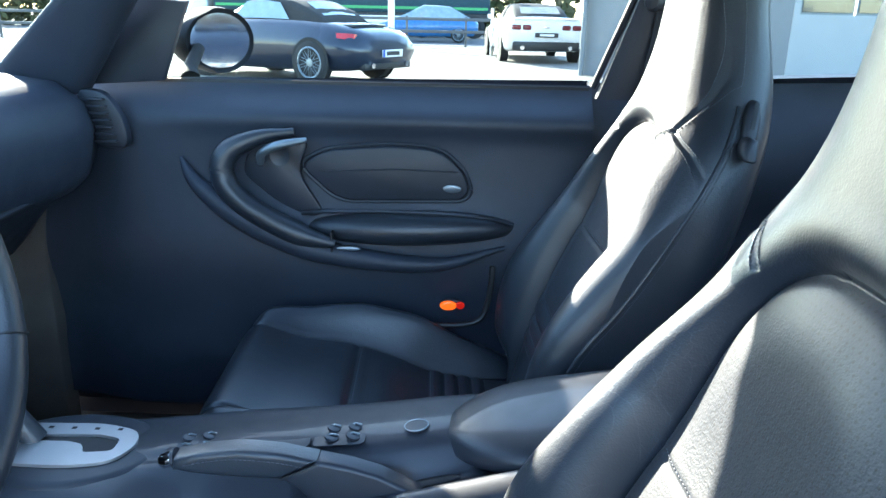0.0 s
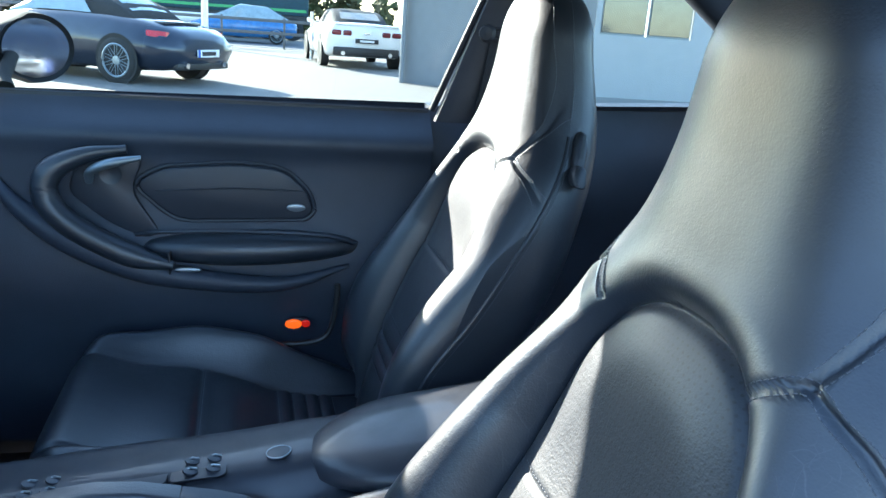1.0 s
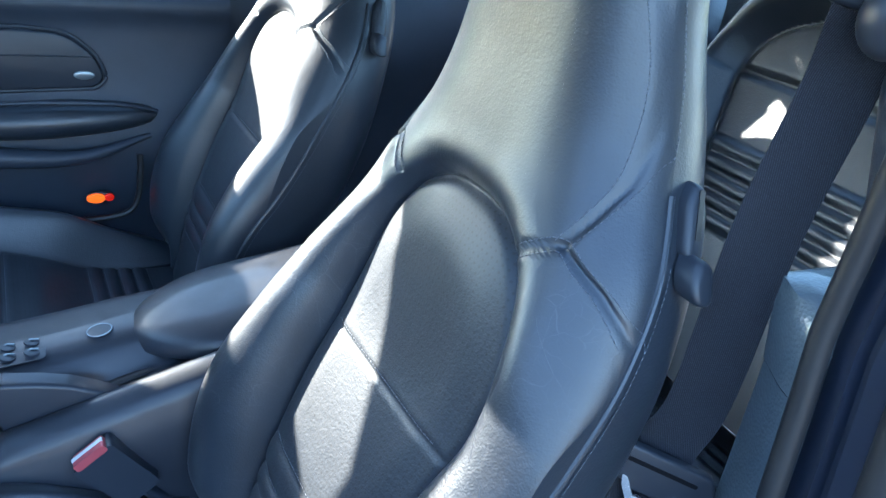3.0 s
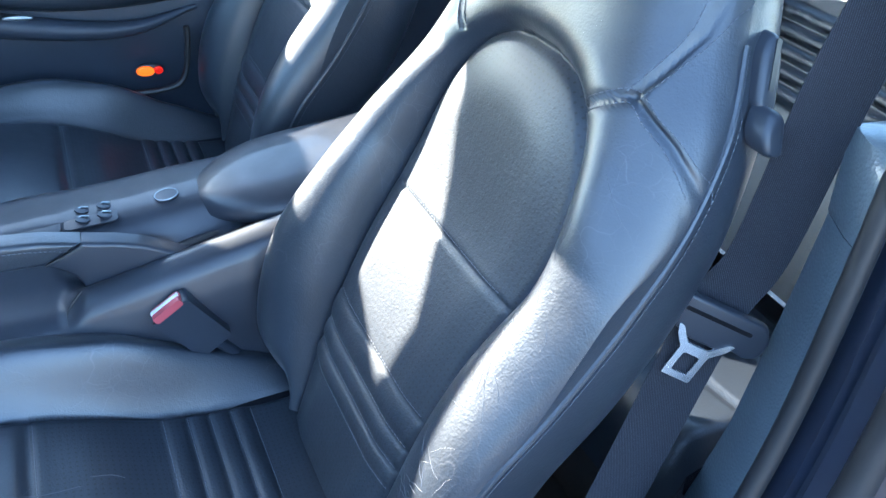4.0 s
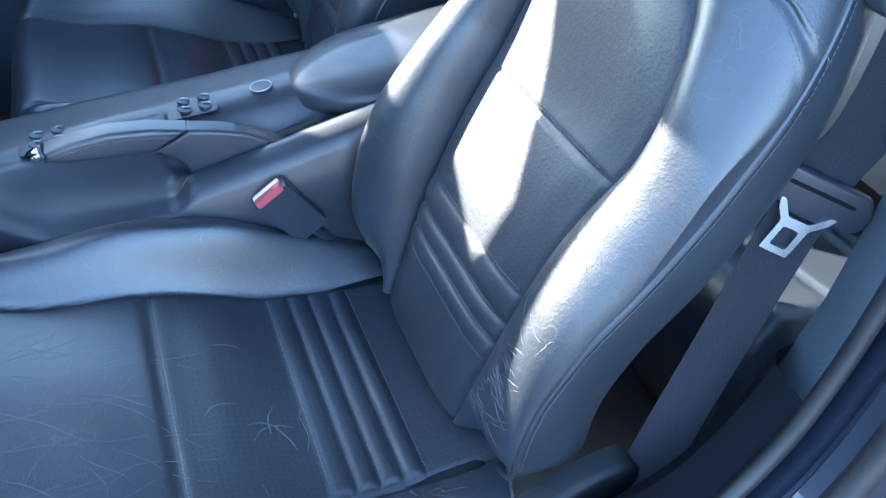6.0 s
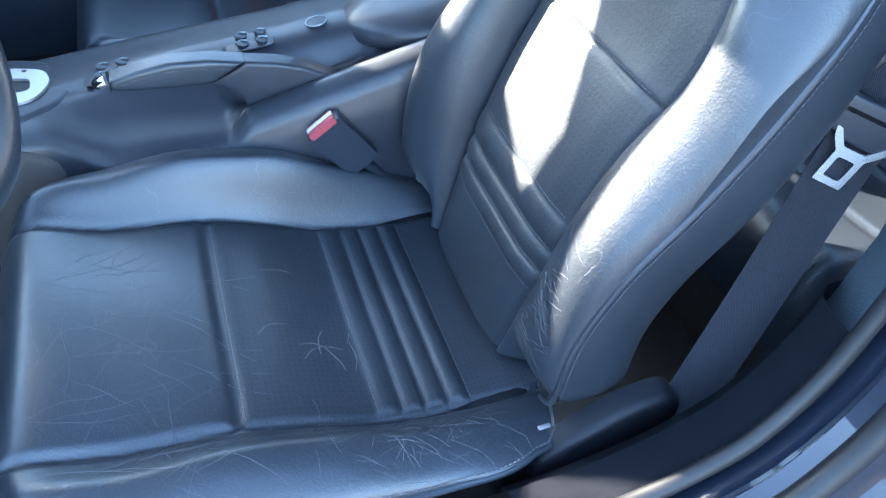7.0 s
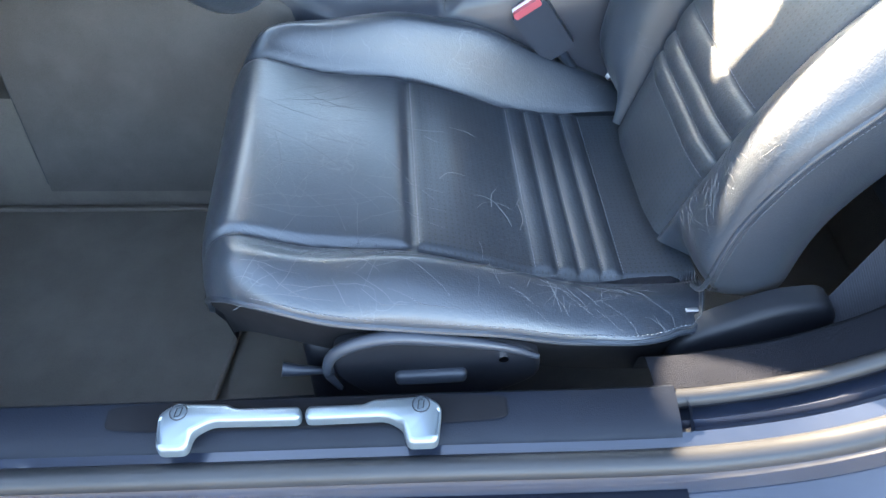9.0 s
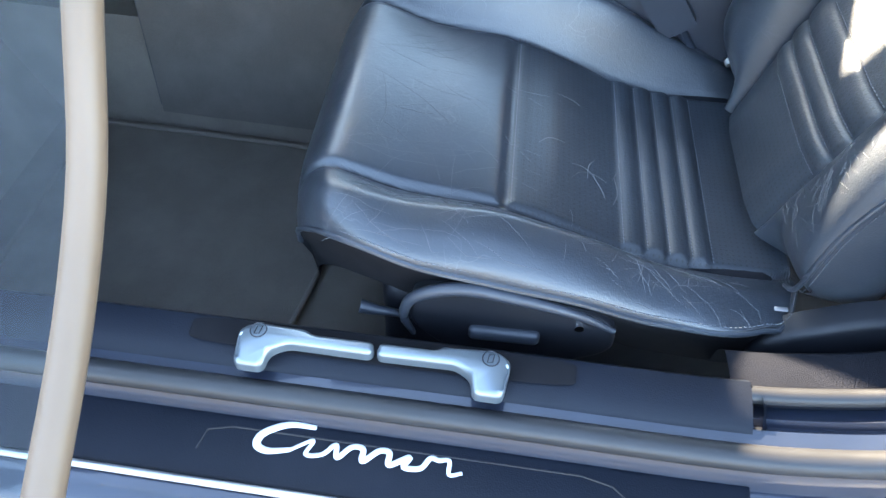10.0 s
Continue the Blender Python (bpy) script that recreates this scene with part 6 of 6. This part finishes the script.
part("soft_top", loft(cabin_rings([(-1.28, 0.88, 0.93, 0.58, 0.50), (-1.0, 0.90, 1.10, 0.62, 0.54), (-0.6, 0.91, 1.25, 0.64, 0.54), (-0.1, 0.92, 1.30, 0.65, 0.54), (0.3, 0.92, 1.27, 0.65, 0.53), (0.42, 0.92, 1.22, 0.65, 0.53)]), angle=60), M_SOFTTOP, cab)
part("windscreen", loft(cabin_rings([(0.40, 0.92, 1.215, 0.655, 0.53), (0.95, 0.88, 0.93, 0.64, 0.60)]), angle=60), M_CABINGLASS, cab)
for m in (1, -1):
    part("side_window", loft([[(-0.62, m * 0.66, 0.95), (-0.4, m * 0.60, 1.20)], [(0.0, m * 0.672, 0.96), (0.0, m * 0.592, 1.24)], [(0.62, m * 0.672, 0.95), (0.34, m * 0.60, 1.21)]], closed=False), M_CABINGLASS, cab)
    part("tail_light", loft([[(-1.97, m * 0.50, 0.66), (-1.97, m * 0.50, 0.73)], [(-1.93, m * 0.68, 0.67), (-1.92, m * 0.68, 0.765)], [(-1.72, m * 0.845, 0.70), (-1.70, m * 0.82, 0.775)]], closed=False), M_TAIL, cab)
    for X in (-1.22, 1.14):
        part("wheel_arch", lathe([(0.0, 0.0), (0.355, 0.0), (0.365, 0.012), (0.0, 0.012)], (X, m * 0.872, 0.335), (0, m, 0), 36), M_TYRE, cab)
        wheel_parts(cab, X, m * 0.80, 0.32, m, M_SILVER)
    part("exhaust_tip", lathe([(0.03, 0.0), (0.042, 0.0), (0.042, 0.10), (0.03, 0.10)], (-2.02, m * 0.45, 0.30), (-1, 0, 0), 16), M_CHROME, cab)
part("rear_window", loft([[(-1.13, y, 1.035 - 0.02 * (y / 0.4) ** 2) for y in np.linspace(-0.40, 0.40, 7)], [(-0.74, y, 1.232 - 0.02 * (y / 0.4) ** 2) for y in np.linspace(-0.36, 0.36, 7)]], closed=False), M_CABINGLASS, cab)
pl = part("number_plate", rbox((-2.16, -0.26, 0.42), (-2.135, 0.26, 0.53), 0.004), M_PLATE, cab)
part("plate_bar", rbox((-2.163, -0.17, 0.445), (-2.159, 0.17, 0.505), 0), M_RUBBER, pl)
part("plate_band", rbox((-2.163, 0.21, 0.42), (-2.159, 0.26, 0.53), 0), M_BLUEBAND, pl)
part("lower_bumper", rbox((-2.08, -0.62, 0.23), (-1.9, 0.62, 0.34), 0.03), M_RUBBER, cab)
part("lid_spoiler", rbox((-1.72, -0.42, 0.855), (-1.42, 0.42, 0.90), 0.012), M_BODY, cab)
set_car(cab, -2.95, 13.2, 150)
copy_thing(cab, pose(8.2, 3.5, 0, 0, 0, 20))

# white muscle coupe
cou = thing("white_convertible", "white convertible with a closed black soft top, seen from behind", "car")
part("body", loft(body_rings([(-2.42, 0.50, 0.93, 0.80, 0.86, 0.70), (-2.36, 0.36, 1.00, 0.88, 0.93, 0.76), (-1.9, 0.26, 1.03, 0.90, 0.965, 0.80), (-1.2, 0.24, 1.02, 0.90, 0.965, 0.82), (0.0, 0.22, 1.00, 0.90, 0.93, 0.82), (1.2, 0.24, 0.98, 0.90, 0.955, 0.78), (1.9, 0.26, 0.92, 0.88, 0.94, 0.70), (2.38, 0.40, 0.74, 0.70, 0.76, 0.55)]), angle=60), M_WHITE, cou)
part("soft_top", loft(cabin_rings([(-1.65, 1.0, 1.06, 0.70, 0.62), (-1.3, 1.01, 1.20, 0.72, 0.62), (-0.8, 1.01, 1.34, 0.73, 0.60), (-0.2, 1.0, 1.37, 0.74, 0.60), (0.3, 1.0, 1.33, 0.74, 0.60), (0.9, 0.98, 1.05, 0.74, 0.66)]), angle=60), M_SOFTTOP, cou)
part("rear_window", loft([[(-1.53, y, 1.125) for y in np.linspace(-0.48, 0.48, 5)], [(-1.10, y, 1.285) for y in np.linspace(-0.46, 0.46, 5)]], closed=False), plain("plastic_window", (0.32, 0.27, 0.2), 0.25), cou)
for m in (1, -1):
    for y0, y1 in ((0.36, 0.56), (0.60, 0.82)):
        tl = part("tail_light", rbox((-2.45, min(m * y0, m * y1), 0.76), (-2.36, max(m * y0, m * y1), 0.875), 0.03, 3), M_DARKTAIL, cou)
    for X in (-1.42, 1.44):
        part("wheel_arch", lathe([(0.0, 0.0), (0.385, 0.0), (0.395, 0.012), (0.0, 0.012)], (X, m * 0.955, 0.36), (0, m, 0), 32), M_TYRE, cou)
        wheel_parts(cou, X, m * 0.86, 0.355, m, M_SMOOTH)
    part("exhaust_tip", lathe([(0.035, 0.0), (0.05, 0.0), (0.05, 0.12), (0.035, 0.12)], (-2.36, m * 0.56, 0.36), (-1, 0, 0), 16), M_CHROME, cou)
    part("door_mirror", rbox((0.55, m * 0.96 - 0.08, 0.98), (0.68, m * 0.96 + 0.08, 1.10), 0.04, 3), M_WHITE, cou)
part("diffuser", rbox((-2.46, -0.78, 0.30), (-2.25, 0.78, 0.50), 0.03), M_RUBBER, cou)
pl = part("number_plate", rbox((-2.47, -0.27, 0.60), (-2.40, 0.27, 0.70), 0.004), M_RUBBER, cou)
part("plate_bar", rbox((-2.475, -0.17, 0.625), (-2.47, 0.17, 0.675), 0), M_PLATE, pl)
part("badge_bar", rbox((-2.452, -0.07, 0.80), (-2.42, 0.07, 0.835), 0.004), M_CHROME, cou)
part("boot_lip", rbox((-2.42, -0.76, 0.985), (-2.20, 0.76, 1.025), 0.012), M_WHITE, cou)
set_car(cou, 1.70, 20.6, 95)

# small blue car on the road
bc = thing("blue_car", "small bright blue car on the road", "car")
part("body", loft(body_rings([(-2.0, 0.4, 0.75, 0.6, 0.7, 0.5), (-1.8, 0.25, 0.85, 0.75, 0.82, 0.65), (0.0, 0.2, 0.92, 0.78, 0.84, 0.7), (1.2, 0.22, 0.85, 0.76, 0.83, 0.66), (1.9, 0.3, 0.62, 0.55, 0.66, 0.45)]), angle=60), plain("bright_blue_paint", (0.04, 0.15, 0.36), 0.25, coat=0.8), bc)
part("roof", loft(cabin_rings([(-1.7, 0.85, 0.92, 0.62, 0.55), (-0.9, 0.9, 1.35, 0.66, 0.55), (0.1, 0.9, 1.40, 0.66, 0.55), (1.1, 0.86, 0.92, 0.66, 0.6)]), angle=60), M_CABINGLASS, bc)
for m in (1, -1):
    for X in (-1.25, 1.25):
        wheel_parts(bc, X, m * 0.72, 0.30, m, M_SILVER)
bc.matrix_world = pose(-1.5, 31.0, 0.012, 0, 0, 180)

# lorry passing behind the yard
lorry = thing("lorry", "lorry with a dark teal curtain trailer and a white cab", "lorry")
M_TEAL = plain("dark_teal_curtain", (0.02, 0.055, 0.075), 0.45)
part("trailer_box", rbox((-11.6, 36.0, 1.1), (1.1, 38.5, 3.95), 0.04), M_TEAL, lorry)
part("trailer_frame", rbox((-11.4, 36.1, 0.75), (1.0, 38.4, 1.1), 0.02), M_RUBBER, lorry)
part("side_guard", rbox((-8.0, 36.0, 0.45), (-2.4, 36.08, 0.95), 0.01), M_ALU, lorry)
for X in (-10.4, -2.0, -0.7, 0.4):
    part("wheel", lathe([(0.0, -0.14), (0.5, -0.14), (0.5, 0.12), (0.32, 0.14), (0.28, 0.05), (0.0, 0.04)], (X, 36.2, 0.5), (0, -1, 0), 24), M_TYRE, lorry)
cabp = part("cab", rbox((-14.2, 36.0, 0.6), (-11.9, 38.5, 3.6), 0.15, 3), M_WHITE, lorry)
part("cab_window", rbox((-13.6, 35.97, 2.1), (-12.6, 36.02, 3.0), 0.02), M_DARKGLASS, cabp)
part("trailer_stripe", rbox((-11.5, 35.97, 1.25), (1.0, 36.0, 1.37), 0), plain("green_stripe", (0.08, 0.35, 0.12), 0.5), lorry)
part("letter_bar", rbox((-1.6, 35.97, 2.55), (0.6, 36.0, 2.85), 0), M_MARK, lorry)
txt = bpy.data.curves.new("trailer_lettering", "FONT")
txt.body, txt.size, txt.extrude, txt.align_x = "TRANSPORTS", 0.55, 0.004, "LEFT"
lt = new("trailer_lettering", txt)
lt.data.materials.append(M_MARK)
lt.parent = lorry
lt.matrix_world = pose(-5.9, 35.985, 2.5, 90, 0, 0)
part("logo_disc", lathe([(0.0, 0.0), (0.42, 0.0), (0.42, 0.02), (0.0, 0.02)], (-7.0, 35.98, 2.75), (0, -1, 0), 24), plain("green_logo", (0.1, 0.4, 0.12), 0.5), lorry)
part("logo_bar", rbox((-8.9, 35.97, 2.45), (-7.6, 36.0, 3.05), 0), M_MARK, lorry)

# fence, pole and planting
M_DULL = plain("weathered_zinc", (0.10, 0.105, 0.11), 0.7)
rail = thing("guard_rail", "galvanised guard rail along the road", "guard rail")
for z in (0.45, 0.85):
    part("rail", rbox((-40, 26.4, z), (2.0, 26.45, z + 0.10), 0.01), M_DULL, rail)
for k in range(22):
    part("post", rbox((-40 + 2 * k, 26.45, 0.0), (-39.93 + 2 * k, 26.53, 1.0), 0.005), M_DULL, rail)
post = tagged(part("fence_post", tube([(0.75, 21.5, 0.0), (0.75, 21.5, 1.25)], 0.04, 10), M_ALU), "grey metal post at the edge of the yard", "post")
pole = thing("lamp_pole", "white painted lamp pole by the road", "lamp pole")
part("shaft", tube([(-2.35, 25.0, 0), (-2.35, 25.0, 7.5)], [0.11, 0.08], 14), M_WHITE, pole)
part("foot_plate", rbox((-2.5, 24.85, 0.0), (-2.2, 25.15, 0.03), 0.005), M_ALU, pole)


def clumps(n, box, size, seed, name, mat, shape):
    """Many small leaf blades inside a box, kept where shape(x, y, z) says so; one mesh."""
    rng = np.random.default_rng(seed)
    p = np.stack([rng.uniform(a, b, n) for a, b in box], -1)
    p = p[shape(p)]
    m = len(p)
    d1, d2 = rng.normal(size=(m, 3)), rng.normal(size=(m, 3))
    d1 /= np.linalg.norm(d1, axis=1, keepdims=True)
    d2 -= d1 * np.sum(d1 * d2, 1, keepdims=True)
    d2 /= np.linalg.norm(d2, axis=1, keepdims=True)
    sc = size * rng.uniform(0.5, 1.3, (m, 1))
    v = np.concatenate([p - d1 * sc, p + d2 * sc * 0.4, p + d1 * sc, p - d2 * sc * 0.4], 1).reshape(-1, 3)
    me = bpy.data.meshes.new(name)
    me.from_pydata(v.tolist(), [], np.arange(4 * m).reshape(-1, 4).tolist())
    return part(name, me, mat, None, smooth=False)


def leaf_material(name, a, b):
    m = Nodes(name)
    g = m.n("NewGeometry")
    return m.set(Base_Color=m.mix(g.outputs["Random Per Island"], a, b), Roughness=0.7, Specular_IOR_Level=0.2)


M_LEAF = leaf_material("hedge_leaves", (0.045, 0.06, 0.02), (0.13, 0.11, 0.055))
M_TWIG = leaf_material("bare_twigs", (0.10, 0.08, 0.06), (0.2, 0.16, 0.12))
def bumpy(p):
    h = 2.6 + 0.7 * np.sin(p[:, 0] * 0.9) + 0.5 * np.sin(p[:, 0] * 2.3 + 1.0) + 0.3 * np.sin(p[:, 0] * 5.1)
    return p[:, 2] < h
hedge = clumps(16000, ((-32, 6), (42, 46), (0, 5)), 0.32, 3, "hedge", M_LEAF, bumpy)
tagged(hedge, "uneven green-brown hedge behind the road", "hedge", kind="stuff")


def tree(x, y, h, seed, label):
    rng = random.Random(seed)
    t = thing("tree", label, "tree", "trees behind the yard")
    part("trunk", tube([(x, y, 0), (x + 0.1, y, h * 0.3), (x + 0.05, y, h * 0.6)], [0.16, 0.12, 0.06], 8), M_TWIG, t)
    limbs = []
    for k in range(14):
        a, z = rng.uniform(0, 6.28), h * rng.uniform(0.25, 0.6)
        q = Vector((x, y, z))
        pts = [q]
        for j in range(4):
            q = q + Vector((math.cos(a), math.sin(a), rng.uniform(0.5, 1.2))) * h * 0.085
            a += rng.uniform(-0.5, 0.5)
            pts.append(q)
        part("limb", tube(pts, [0.05, 0.04, 0.03, 0.02, 0.01], 5), M_TWIG, t)
    g = np.random.default_rng(seed)
    n = 1500
    th, r = g.uniform(0, 6.28, n), g.uniform(0.15, 1, n) ** 0.6
    ph = np.arccos(g.uniform(-0.6, 1, n))
    bump_ = 0.8 + 0.25 * np.sin(3 * th + seed) * np.sin(4 * ph)
    p = np.stack([x + h * 0.34 * r * bump_ * np.sin(ph) * np.cos(th), y + h * 0.34 * r * bump_ * np.sin(ph) * np.sin(th), h * 0.62 + h * 0.36 * r * bump_ * np.cos(ph)], -1)
    box = [(p[:, i].min(), p[:, i].max()) for i in range(3)]
    d1 = g.normal(size=(n, 3))
    d1 /= np.linalg.norm(d1, axis=1, keepdims=True)
    d2 = np.cross(d1, (0.2, 0.5, 0.8))
    v = np.concatenate([p - d1 * 0.22, p + d2 * 0.05, p + d1 * 0.22, p - d2 * 0.05], 1).reshape(-1, 3)
    me = bpy.data.meshes.new("crown")
    me.from_pydata(v.tolist(), [], np.arange(4 * n).reshape(-1, 4).tolist())
    part("crown", me, M_LEAF if seed % 2 else M_TWIG, t, smooth=False)


for i, (x, y, h) in enumerate([(-24, 48, 9), (-17, 50, 10), (-11, 49, 8), (-6, 50, 7), (-1, 52, 6.5), (3.5, 50, 6), (1.5, 46, 4.5)]):
    tree(x, y, h, 11 + i, "thin-leaved spring tree behind the hedge")
